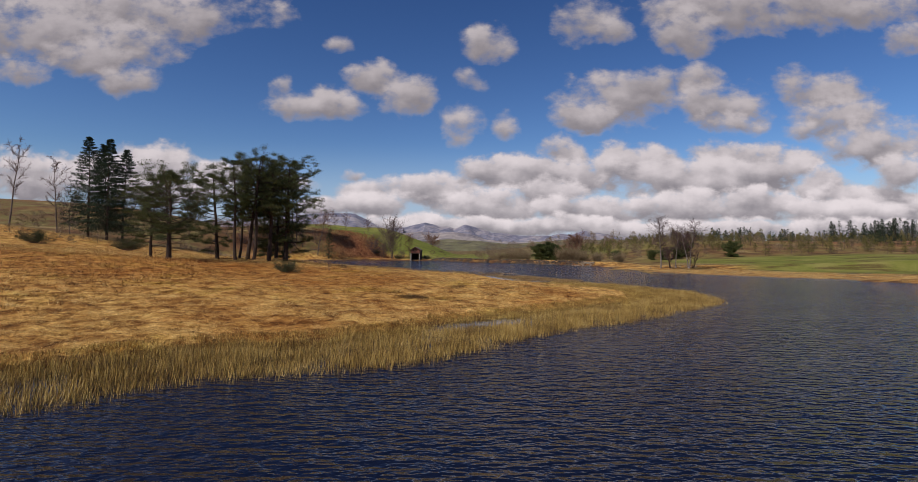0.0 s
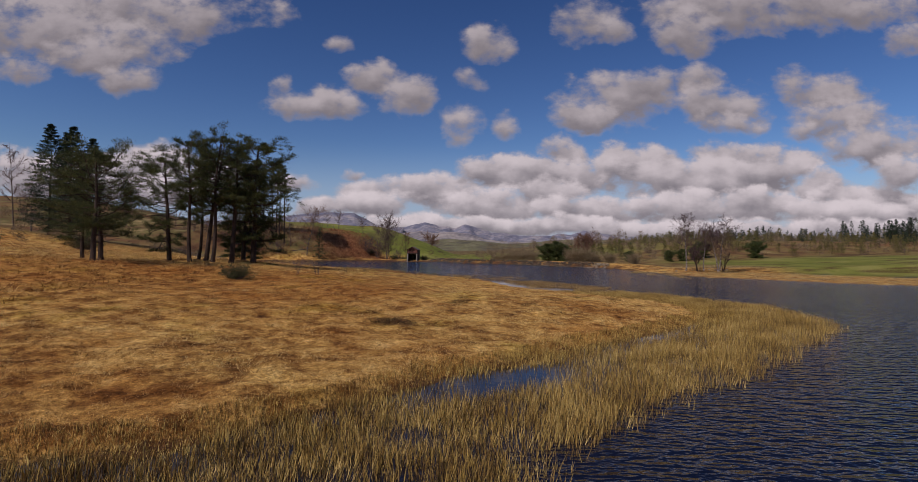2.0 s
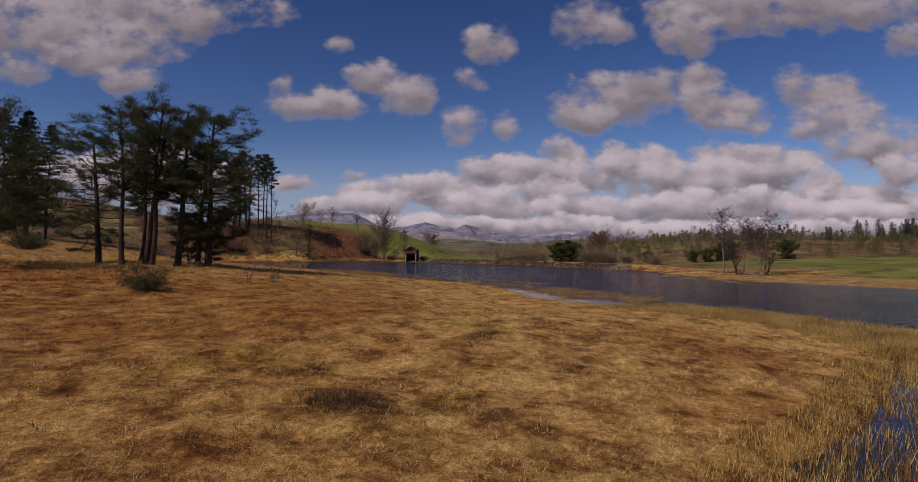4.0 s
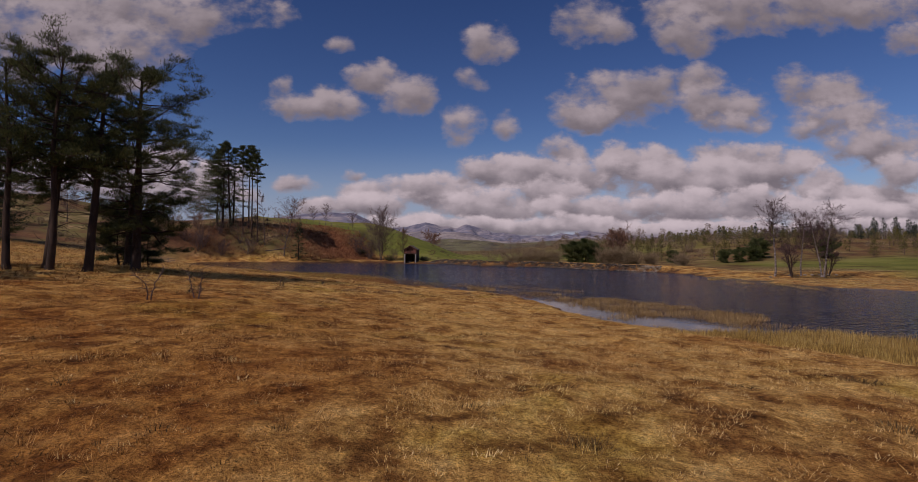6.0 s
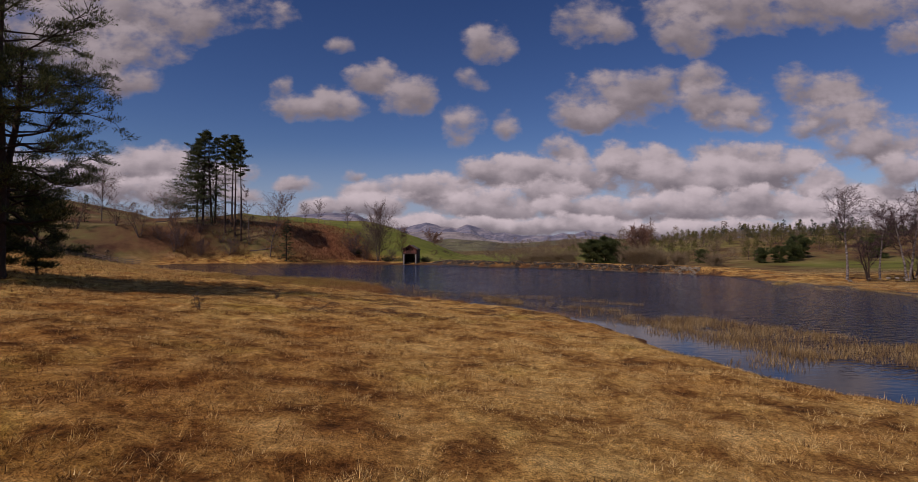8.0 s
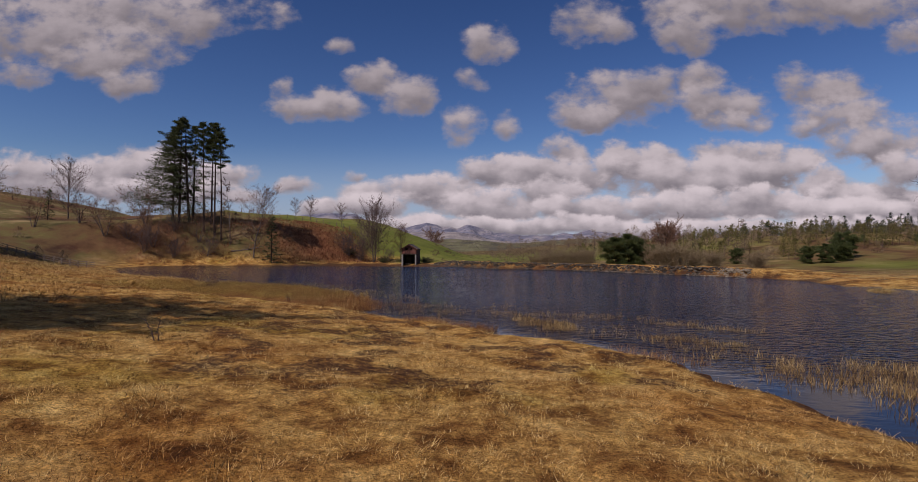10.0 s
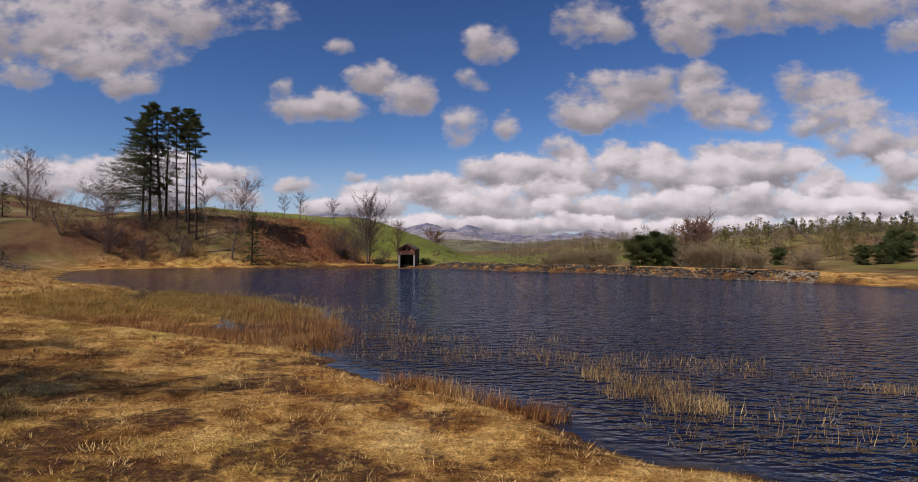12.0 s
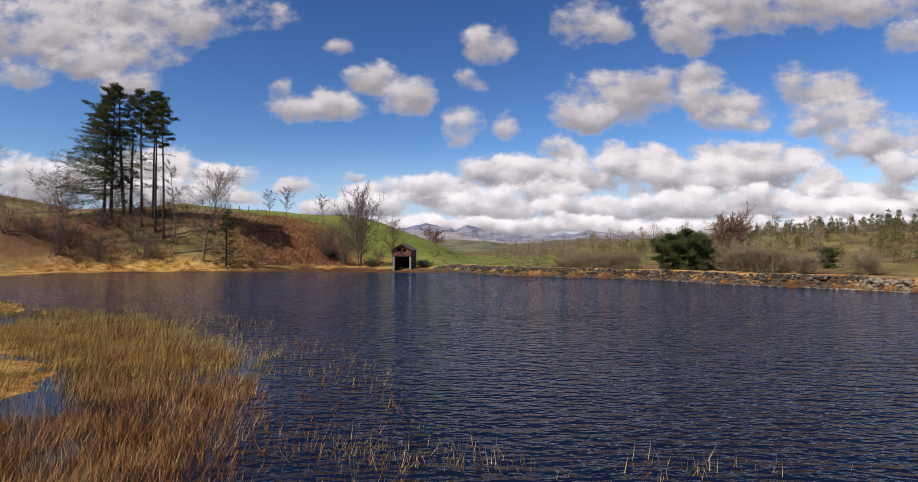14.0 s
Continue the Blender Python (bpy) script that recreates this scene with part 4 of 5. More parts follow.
def sprays(r, centres, sizes, per, length, width, flat_by=0.45, up=0.5, along=None):
    """Clumps of thin pointed needles or leaves round the given centres."""
    c = np.repeat(np.asarray(centres, float), per, 0)
    s = np.repeat(np.asarray(sizes, float), per)
    n = len(c)
    off = r.normal(0, 1, (n, 3))
    off /= np.linalg.norm(off, axis=1, keepdims=True)
    off *= (r.uniform(0.1, 1, n) ** 0.6 * s)[:, None]
    off[:, 2] *= flat_by
    out = off / np.maximum(s, 1e-6)[:, None] + r.normal(0, 0.45, (n, 3)) + np.array([0, 0, up])
    if along is not None:
        out = out + np.repeat(np.asarray(along, float), per, 0) * 0.8
    out /= np.linalg.norm(out, axis=1, keepdims=True)
    side = np.cross(out, r.normal(0, 1, (n, 3)))
    side /= np.maximum(np.linalg.norm(side, axis=1, keepdims=True), 1e-6)
    ln = r.uniform(0.6, 1.4, n) * length
    wd = r.uniform(0.6, 1.4, n) * width
    p = c + off
    v = np.stack([p - side * wd[:, None] * 0.5, p + side * wd[:, None] * 0.5, p + out * ln[:, None]], 1).reshape(-1, 3)
    return v, np.arange(3 * n).reshape(-1, 3)


def wander(r, p, d, length, r0, r1, steps, wig, lift):
    """A bending limb: list of segments, and its points."""
    segs, pts = [], [p]
    for k in range(steps):
        d = unit(d + r.normal(0, wig, 3) + np.array([0, 0, lift]))
        q = p + d * length / steps
        a, b = r0 + (r1 - r0) * k / steps, r0 + (r1 - r0) * (k + 1) / steps
        segs.append((p, q, a, b))
        pts.append(q)
        p = q
    return segs, pts, d


def tree_thing(name, wood, leaf, mats, label, group, twigs=None):
    """A tree of two parts: the stem with its limbs, and the crown of needles or fine twigs."""
    root = new(name)
    stem, limbs = wood
    v, f = tube(stem, 9)
    if limbs:
        v2, f2 = tube(limbs, 3)
        v, f = np.concatenate([v, v2]), np.concatenate([f, f2 + len(v)])
    part("trunk", mesh_np("trunk", v, f, mats[0], False), root)
    if twigs:
        leaf = ribbons(twigs)
    part("crown", mesh_np("crown", leaf[0], leaf[1], mats[1]), root)
    return tagged(root, label, "tree", group)


def scots_pine(seed, H, R, clear, label, group, girth=0.24, side=(0, 0), dens=1.0, fork=False, mats=None, coarse=1.0):
    r = np.random.default_rng(seed)
    tr, pts, _ = wander(r, np.array([0, 0, -0.3]), np.array([r.normal(0, 0.03), r.normal(0, 0.03), 1.0]), H * 0.97, girth, girth * 0.22, 14, 0.035 if H < 18 else 0.012, 0.05)
    tr.insert(0, (np.array([0, 0, -0.5]), np.array([0, 0, 0.35]), girth * 1.5, girth * 1.02))
    stems = [pts]
    if fork:
        k = int(14 * 0.45)
        t2, p2, _ = wander(r, pts[k], np.array([0.45, -0.1, 1.0]), H * 0.45, girth * 0.6, girth * 0.15, 8, 0.06, 0.08)
        tr += t2
        stems.append(p2)
    limbs, cen, siz, way = [], [], [], []
    count = int(30 * dens)
    for i in range(count):
        f = clear + (1 - clear) * (i + r.uniform(0, 0.9)) / count
        st = stems[int(r.integers(len(stems)))] if f > 0.6 else pts
        fk = min(f, 0.985) * (len(pts) - 1) if st is pts else (f - 0.5) / 0.5 * (len(st) - 1)
        fk = min(max(fk, 0), len(st) - 1.001)
        k = int(fk)
        p = st[k] + (st[k + 1] - st[k]) * (fk - k)
        a = i * 2.4 + r.uniform(-0.5, 0.5)
        rel = (f - clear) / (1 - clear)
        prof = (0.62 + 0.6 * rel) if rel < 0.55 else 0.95 * (1.0 - ((rel - 0.55) / 0.45) ** 2) + 0.16
        ln = R * prof * r.uniform(0.65, 1.15)
        dr = np.array([math.cos(a) + side[0], math.sin(a) + side[1], r.uniform(-0.15, 0.25) + 0.55 * max(rel - 0.45, 0)])
        ls, lp, _ = wander(r, p, unit(dr), ln, girth * 0.32 * (1 - 0.6 * rel), 0.018, 6, 0.17, 0.045)
        limbs += ls
        for j in (2, 3, 4, 5, 6):
            for _ in range(2):
                d2 = unit(lp[j] - lp[j - 1]) + r.normal(0, 0.65, 3) * np.array([1, 1, 0.45]) + np.array([0, 0, 0.22])
                l2, q2, e2 = wander(r, lp[j], unit(d2), ln * r.uniform(0.18, 0.34), 0.022, 0.008, 3, 0.22, 0.1)
                limbs += l2
                if r.uniform() < (0.34 + 0.11 * j):
                    cen += [q2[-1], q2[2]]
                    siz += [r.uniform(0.42, 0.72), r.uniform(0.30, 0.48)]
                    way += [e2, e2]
    for _ in range(int(14 * dens)):                       # dead stubs on the bare stem
        f = r.uniform(0.16, clear + 0.1)
        k = int(f * (len(pts) - 1))
        a = r.uniform(0, 6.28)
        ls, _, _ = wander(r, pts[k], unit(np.array([math.cos(a), math.sin(a), r.uniform(-0.3, 0.2)])), R * r.uniform(0.2, 0.6), 0.03, 0.008, 4, 0.2, -0.02)
        limbs += ls
    leaf = sprays(r, cen, siz, int(58 * dens), 0.15 * coarse ** 0.5, 0.036 * coarse, 0.40, 0.7, way)
    return tree_thing("scots_pine", (tr, limbs), leaf, mats or (mat_bark, mat_needle), label, group)


def spruce(seed, H, R, clear, label, group, lean=(0, 0), side=(0.0, 0.0), tip=1.0, name="spruce", full=1.0, needles=None):
    r = np.random.default_rng(seed)
    g = H * 0.0105 + 0.05
    tr, pts, _ = wander(r, np.array([0, 0, -0.3]), np.array([lean[0], lean[1], 1.0]), H, g, 0.02, 12, 0.012, 0.0)
    limbs, cen, siz, way = [], [], [], []
    count = int(H * 6.2)
    for i in range(count):
        f = clear + (1 - clear) * (i + r.uniform(0, 1)) / count
        fk = min(f, 0.995) * 12
        k = int(fk)
        p = pts[k] + (pts[k + 1] - pts[k]) * (fk - k)
        a = i * 2.4 + r.uniform(-0.4, 0.4)
        rel = (f - clear) / (1 - clear)
        ln = R * (1 - rel) ** tip * r.uniform(0.65, 1.1) + 0.25
        dr = np.array([math.cos(a) + side[0], math.sin(a) + side[1], 0.05 - 0.25 * (1 - rel)])
        ls, lp, e = wander(r, p, unit(dr), ln, 0.03 * (1.2 - rel), 0.008, 5, 0.07, 0.035)
        limbs += ls
        for j in range(2, 6):
            cen.append(lp[j])
            siz.append(0.16 + 0.075 * ln)
            way.append(unit(lp[j] - lp[j - 1]) + np.array([0, 0, -0.5]))
    leaf = sprays(r, cen, np.array(siz) * 1.25 * full, int(26 * full), 0.34, 0.075 * full, 0.4, -0.1, way)
    return tree_thing(name, (tr, limbs), leaf, (mat_bark, needles or mat_spruce), label, group)


def bare_tree(seed, H, R, label, group, girth=0.16, mats=None, clear=0.2, stems=1, droop=0.0, twiggy=1.0, upward=0.75, name="bare_tree", thick=1.0, tilt_by=0.32):
    r = np.random.default_rng(seed)
    trunk, limbs, fine_twigs, twigs = [], [], [], []
    for s in range(stems):
        a0 = r.uniform(0, 6.28)
        tilt = 0.06 if stems == 1 else tilt_by
        d0 = np.array([math.cos(a0) * tilt, math.sin(a0) * tilt, 1.0])
        h = H * (1.0 if s == 0 else r.uniform(0.7, 0.95))
        tr, pts, _ = wander(r, np.array([math.cos(a0), math.sin(a0), 0]) * (0.12 * (stems > 1)) + np.array([0, 0, -0.3]), d0, h, girth, girth * 0.10, 12, 0.05, 0.04)
        trunk += tr
        count = int(20 * twiggy)
        for i in range(count):
            f = clear + (0.97 - clear) * (i + r.uniform(0, 1)) / count
            k = min(int(f * 12), 11)
            a = i * 2.4 + r.uniform(-0.5, 0.5)
            rel = (f - clear) / (1 - clear)
            ln = R * (0.45 + 1.15 * math.sin(math.pi * min(rel * 0.8 + 0.18, 1))) * r.uniform(0.6, 1.05)
            dr = unit(np.array([math.cos(a), math.sin(a), upward + 0.5 * rel]))
            l1, p1, _ = wander(r, pts[k], dr, ln, girth * 0.27 * (1 - 0.7 * rel) + 0.010, 0.008, 6, 0.12, 0.03 - droop * 0.5)
            limbs += l1
            for j in range(1, 7):
                for _ in range(3):
                    d2 = unit(unit(p1[j] - p1[j - 1]) + r.normal(0, 0.55, 3) + np.array([0, 0, 0.15 - droop]))
                    l2, p2, e2 = wander(r, p1[j], d2, ln * r.uniform(0.18, 0.42), 0.012 * thick, 0.006 * thick, 3, 0.15, 0.02 - droop)
                    fine_twigs += l2
                    for q in p2[1:]:
                        for _ in range(2):
                            d3 = unit(e2 + r.normal(0, 0.6, 3) + np.array([0, 0, 0.1 - droop * 2]))
                            twigs.append((q, q + d3 * ln * r.uniform(0.08, 0.22), 0.007 * thick, 0.0035 * thick))
    m = mats or (mat_barkgrey, mat_twig)
    if droop:                                              # birch limbs are as dark as their twigs
        limbs, fine_twigs = [], fine_twigs + limbs
    return tree_thing(name, (trunk, limbs), None, m, label, group, fine_twigs + twigs)


def stand(ob, x, y, turn=0.0, size=1.0, sink=0.05):
    ob.matrix_world = Matrix.LocRotScale((x, y, zat(x, y) - sink), Euler((0, 0, radians(turn))), (size,) * 3)
    return ob


def again(ob, x, y, turn=0.0, size=1.0, sink=0.05, label=""):
    c = copy_thing(ob, pose(x, y, zat(x, y) - sink, 0, 0, turn))
    c.scale = (size,) * 3
    return tagged(c, label)


G1 = "pines on the meadow"
pine_a = stand(scots_pine(1, 14.6, 5.0, 0.20, "tall Scots pine with dark layered crown standing in the meadow", G1, 0.34, (0.3, -0.1), 1.45), -22.3, 79.7, 0)
pine_b = stand(scots_pine(2, 15.2, 4.0, 0.42, "forked Scots pine with open dark crown beside its neighbours", G1, 0.30, fork=True, dens=1.12), -23.6, 76.6, 160)
pine_c = stand(scots_pine(3, 14.2, 3.8, 0.42, "slender Scots pine with high dark crown in a group", G1, 0.24, dens=1.05), -25.2, 75.4, 40)
pine_d = stand(scots_pine(4, 9.6, 3.9, 0.28, "low broad Scots pine with brownish green crown", G1, 0.24, dens=1.1), -29.8, 62.5, 0)
again(pine_c, -27.4, 74.8, 200, 0.97)
again(pine_b, -26.7, 77.2, 75, 0.94, label="Scots pine with split stem inside the group")
again(pine_a, -30.6, 76.6, 215, 0.82, label="Scots pine with layered crown at the edge of the group")
again(pine_c, -29.2, 80.6, 110, 0.86)
again(pine_a, -24.6, 82.5, 95, 0.86, label="dark Scots pine standing behind the front trunks")
again(pine_d, -31.9, 66.8, 130, 1.04)
again(pine_d, -36.2, 70.5, 250, 0.85)
sap = stand(scots_pine(9, 4.6, 1.6, 0.15, "young dark pine under the tall pines", "young pines", 0.07, dens=0.7), -24.2, 84.6, 0)
again(sap, -26.5, 84.5, 60, 1.15)

spruce_a = stand(spruce(11, 24.5, 6.6, 0.12, "tall dark spruce on the rise behind the meadow", "spruces on the rise", tip=0.85, full=1.35), -86.5, 133, 0)
again(spruce_a, -84.0, 136, 100, 0.96)
again(spruce_a, -81.3, 132, 200, 0.99)
again(spruce_a, -79.2, 134.5, 300, 0.93)
snag = stand(bare_tree(12, 22, 2.6, "tall bare dying tree with thin grey limbs", "bare trees on the rise", 0.2, clear=0.35, twiggy=0.55, thick=3.5), -103, 130, 0)
again(snag, -106.5, 128, 90, 0.8)
again(snag, -109, 131, 180, 0.66)
again(snag, -92.5, 131, 250, 0.86)
round_bare = stand(bare_tree(13, 11, 3.6, "small rounded bare tree on the hillside", "bare trees on the rise", 0.14, clear=0.2, thick=1.8, twiggy=1.3), -96.5, 141, 0)
again(round_bare, -99, 158, 40, 0.9)
again(round_bare, -84, 181, 140, 1.05)
again(round_bare, -93, 171, 240, 0.95)

G2 = "tall pines on the bank"
lean_a = stand(spruce(21, 19.5, 8.6, 0.16, "bushy pine with foliage on its windward side", G2, side=(-0.75, -0.1), tip=0.9, name="bushy_pine", full=1.0, needles=mat_olive), -60.6, 178.5, 0)
again(lean_a, -58.4, 176.8, 20, 1.1)
again(lean_a, -56.9, 179.5, -15, 1.04)
lean_b = stand(scots_pine(22, 22.0, 4.2, 0.24, "tall pine with upswept limbs all to one side", G2, 0.30, (-0.95, -0.1), 1.3, coarse=1.6, mats=(mat_bark, mat_olive)), -56.6, 177.5, 0)
top_a = stand(scots_pine(23, 22.5, 1.9, 0.68, "very tall bare-stemmed pine with a small dark top", G2, 0.22, dens=0.7, coarse=1.7), -53.0, 176, 0)
again(top_a, -52.6, 178.5, 120, 0.97)
again(top_a, -50.8, 176, 230, 1.02)
again(top_a, -49.2, 175.5, 310, 0.98)
thin_snag = stand(bare_tree(24, 13.5, 1.2, "thin dead pole of a tree with short stubs", "bare trees on the bank", 0.10, clear=0.5, twiggy=0.5, thick=2.5), -47.6, 176, 0)

G3 = "bare trees on the bank"
bank_birch = stand(bare_tree(31, 14.0, 3.7, "bare spreading birch with fine reddish twigs by the water", G3, 0.15, clear=0.22, mats=(mat_barkgrey, mat_redtwig), thick=1.5, twiggy=1.7), -42.0, 173.6, 0)
house_tree = stand(bare_tree(32, 14.2, 3.9, "bare multi-stemmed tree beside the boathouse", G3, 0.17, clear=0.16, stems=2, twiggy=1.9, upward=0.95, thick=1.6, tilt_by=0.12), -20.6, 188.5, 0)
again(bank_birch, -15.0, 191.5, 80, 0.62, label="small bare tree standing behind the boathouse")
small_spruce = stand(spruce(33, 7.5, 1.3, 0.05, "small dark green spruce at the foot of the bank", "young spruces", full=0.6, needles=mat_olive), -38.6, 174.0, 0, 1.28)
again(small_spruce, -84.5, 176, 60, 0.85, label="small spruce on the hill crest")
bush_bare = stand(bare_tree(34, 4.6, 2.0, "low bare shrub with many stems on the bank", "bare shrubs", 0.07, clear=0.1, stems=4, twiggy=0.35, name="bare_shrub", thick=1.1), -59.5, 166.5, 0)
SHRUBS = [(-55.0, 168.2, 0.75), (-50.0, 171.0, 0.85), (-57.5, 173.5, 0.8), (-62.5, 167, 0.7), (-26.5, 190, 1.2), (-24.0, 189.5, 1.1), (-17.5, 187.2, 0.7)]
for i, (sx, sy, sc) in enumerate(SHRUBS):
    again(bush_bare, sx, sy, 67 * i, sc)
red_shrub = stand(bare_tree(37, 6.4, 2.8, "red-brown leafless shrub tree on the bank by the water", "bare shrubs", 0.10, (mat_barkgrey, mat_redtwig), 0.15, stems=3, twiggy=0.3, name="bare_shrub", thick=1.3), -66.0, 165.5, 0)
for i, (sx, sy, sc) in enumerate([(-59.0, 168.6, 1.12), (-71.5, 166.5, 0.8), (-52.6, 173.2, 0.8), (-63.0, 173.0, 1.15), (-47.2, 175.2, 0.62), (-78.0, 164.0, 0.9)]):
    again(red_shrub, sx, sy, 97 * i, sc)
hill_birch = stand(bare_tree(35, 7.0, 1.5, "slender bare birch on the field edge", "field trees", 0.07, clear=0.25, twiggy=0.9, thick=1.4), -41.5, 212, 0)
again(hill_birch, -45.8, 214, 90, 0.85)
again(hill_birch, -31.5, 205, 180, 0.9)
field_thorn = stand(bare_tree(36, 7.5, 3.8, "round wind-shaped thorn tree alone on the green hill", "field trees", 0.2, clear=0.3, upward=0.35, mats=(mat_barkgrey, mat_redtwig), thick=7.0), -13.6, 315, 0)
# ---------------------------------------------------------------- the spit with its birches, and the woods behind the dam
G4 = "birches on the spit"
spit_birch = stand(bare_tree(41, 10.8, 2.0, "white-stemmed bare birch with drooping reddish twigs", G4, 0.15, (mat_birch, mat_birchtwig), 0.40, droop=0.08, upward=0.6, name="birch", thick=1.2, twiggy=1.7), 44.9, 118.0, 0)
birch_lean = stand(bare_tree(42, 9.8, 2.0, "leaning bare birch with a dense hanging crown", G4, 0.14, (mat_birch, mat_birchtwig), 0.4, stems=2, droop=0.12, twiggy=1.3, upward=0.8, name="birch", thick=1.2, tilt_by=0.17), 49.6, 115.0, 30)
again(spit_birch, 47.4, 116.2, 150, 0.82, label="slim white birch stem between its neighbours")
spit_shrub = stand(bare_tree(43, 4.6, 1.4, "dark bare alder with several twisted stems", G4, 0.11, clear=0.35, stems=3, twiggy=0.4, mats=(mat_bark, mat_birchtwig), name="alder", thick=1.0), 46.4, 116.6, 0)
again(spit_shrub, 50.6, 115.4, 100, 0.75)
red_tree = stand(bare_tree(44, 6.6, 2.2, "reddish bare tree behind the dam", "scrub trees", 0.12, clear=0.2, stems=2, mats=(mat_twig, mat_redtwig), thick=3.0), 36.6, 169, 0, 1.3)
again(red_tree, 33.4, 170.5, 120, 0.75)
dark_pine = stand(scots_pine(45, 5.2, 2.6, 0.06, "low dense dark green pine behind the stone wall", "scrub pines", 0.12, dens=1.4, coarse=1.3, mats=(mat_bark, mat_youngpine)), 26.4, 163.5, 0)
for i, (sx, sy, sc) in enumerate([(28.9, 164, 1.12), (31.2, 166.5, 0.9), (34.4, 168.5, 0.75), (57.5, 159, 0.55), (61.5, 160, 0.62), (66, 163, 0.7), (70, 168, 0.9), (49, 166, 0.55), (82, 162, 0.9)]):
    again(dark_pine, sx, sy, 80 * i, sc)
willow = stand(bare_tree(46, 3.2, 2.2, "low pale willow thicket on the bank", "willow scrub", 0.05, clear=0.05, stems=5, twiggy=0.7, upward=0.5, name="willow_shrub", thick=1.6, mats=(mat_willow, mat_willow)), 32.2, 157.5, 0)
for i, (sx, sy, sc) in enumerate([(34.2, 156.5, 1.05), (37, 157, 0.8), (13, 172, 0.6), (15.5, 173, 0.7), (18, 172, 0.75), (20.5, 171, 0.8), (22.6, 169.5, 0.8), (42, 160, 0.7), (47, 156, 0.7)]):
    again(willow, sx, sy, 53 * i, sc)


def woods(name, spots, mat, label, seed, kind="tip", wood_mat=None):
    """Far trees in one piece: stems, and crowns of many small leaves."""
    r = np.random.default_rng(seed)
    segs, vs, fs, base = [], [], [], 0
    for x, y, h, w in spots:
        z = float(ground_z(np.array([x]), np.array([y]))[0])
        segs.append((np.array([x, y, z - 0.3]), np.array([x + r.normal(0, 0.15), y, z + h * 0.9]), 0.02 * h, 0.012))
        n = int(15 + 4 * h)
        f = r.uniform(0.08, 1, n)
        a = r.uniform(0, 6.28, n)
        rad = w * ((1 - f) ** 0.8 if kind == "tip" else np.sin(np.pi * np.clip(f * 0.85 + 0.1, 0, 1))) * r.uniform(0.3, 1, n)
        c = np.stack([x + np.cos(a) * rad, y + np.sin(a) * rad, z + h * f], -1)
        v, fc = sprays(r, c, (0.28 * w + 0.1) * (1.25 - 0.85 * f if kind == "tip" else np.ones(n)), 8, 0.11 * w + 0.18, 0.040 * w + 0.055, 0.7, 0.3)
        vs.append(v), fs.append(fc + base)
        base += len(v)
    root = new(name)
    part("crowns", mesh_np("crowns", np.concatenate(vs), np.concatenate(fs), mat), root)
    v, f = tube(segs, 4)
    part("stems", mesh_np("stems", v, f, wood_mat or mat_twig), root)
    return tagged(root, label, "woodland", kind="stuff")


def spots_in(seed, n, x0, x1, y0, y1, h, w, ok=None):
    r = np.random.default_rng(seed)
    x, y = r.uniform(x0, x1, n), r.uniform(y0, y1, n)
    d = shore(x, y)
    out = []
    for a, b, c in zip(x, y, d):
        if c > 5 and (ok is None or ok(a, b)):
            k = r.uniform(0.6, 1.2)
            out.append((a, b, h * k, w * k))
    return out


def behind_dam(a, b):
    return b > 205 - 0.75 * a and b > 150


woods("larch_scrub", spots_in(51, 420, 38, 170, 160, 270, 3.8, 1.3, behind_dam), mat_larch, "yellow-green young larch and birch scrub on rough ground", 52)
woods("brown_scrub", spots_in(53, 340, 10, 170, 168, 330, 2.3, 1.6, behind_dam), mat_scrub, "brown leafless scrub on rough ground behind the dam", 54, "round")
woods("dark_scrub_pines", spots_in(55, 80, 44, 200, 176, 330, 3.0, 1.5, behind_dam), mat_needle, "scattered dark pines in the scrub", 56, "round", mat_bark)
woods("skyline_spruces", spots_in(75, 90, 90, 190, 205, 245, 4.6, 1.7), mat_spruce, "dark spruces along the top of the rough ground", 76, "tip", mat_bark)
woods("far_conifers", spots_in(57, 300, 280, 470, 350, 430, 13, 3.4), mat_spruce, "dark conifer plantation beyond the green field", 58, "tip", mat_bark)
woods("far_conifer_belt", spots_in(59, 200, 250, 620, 560, 700, 10, 2.6), mat_spruce, "distant belt of conifers along the skyline", 60, "tip", mat_bark)
woods("far_broadleaf_belt", spots_in(61, 220, 60, 480, 360, 520, 4.5, 3.0), mat_scrub, "distant leafless woodland on low ground", 62, "round")
woods("hedge_trees", spots_in(63, 60, 20, 120, 280, 420, 7, 2.6), mat_scrub, "bare hedgerow trees in the valley", 64, "round")
woods("field_edge_trees", spots_in(65, 130, 95, 330, 215, 330, 4.6, 2.2), mat_larch, "young trees along the edge of the green field", 66)
woods("crest_scrub", spots_in(67, 34, -150, -55, 195, 235, 3.2, 1.7), mat_scrub, "bare scrub along the crest of the bank", 68, "round")
woods("bank_thicket", spots_in(69, 18, -80, -43, 168, 190, 2.0, 1.4), mat_scrub, "tangled bare thicket under the tall pines", 70, "round")
woods("rise_thicket", spots_in(71, 36, -130, -60, 112, 165, 2.6, 1.6), mat_scrub, "low brown thicket on the rise", 72, "round")


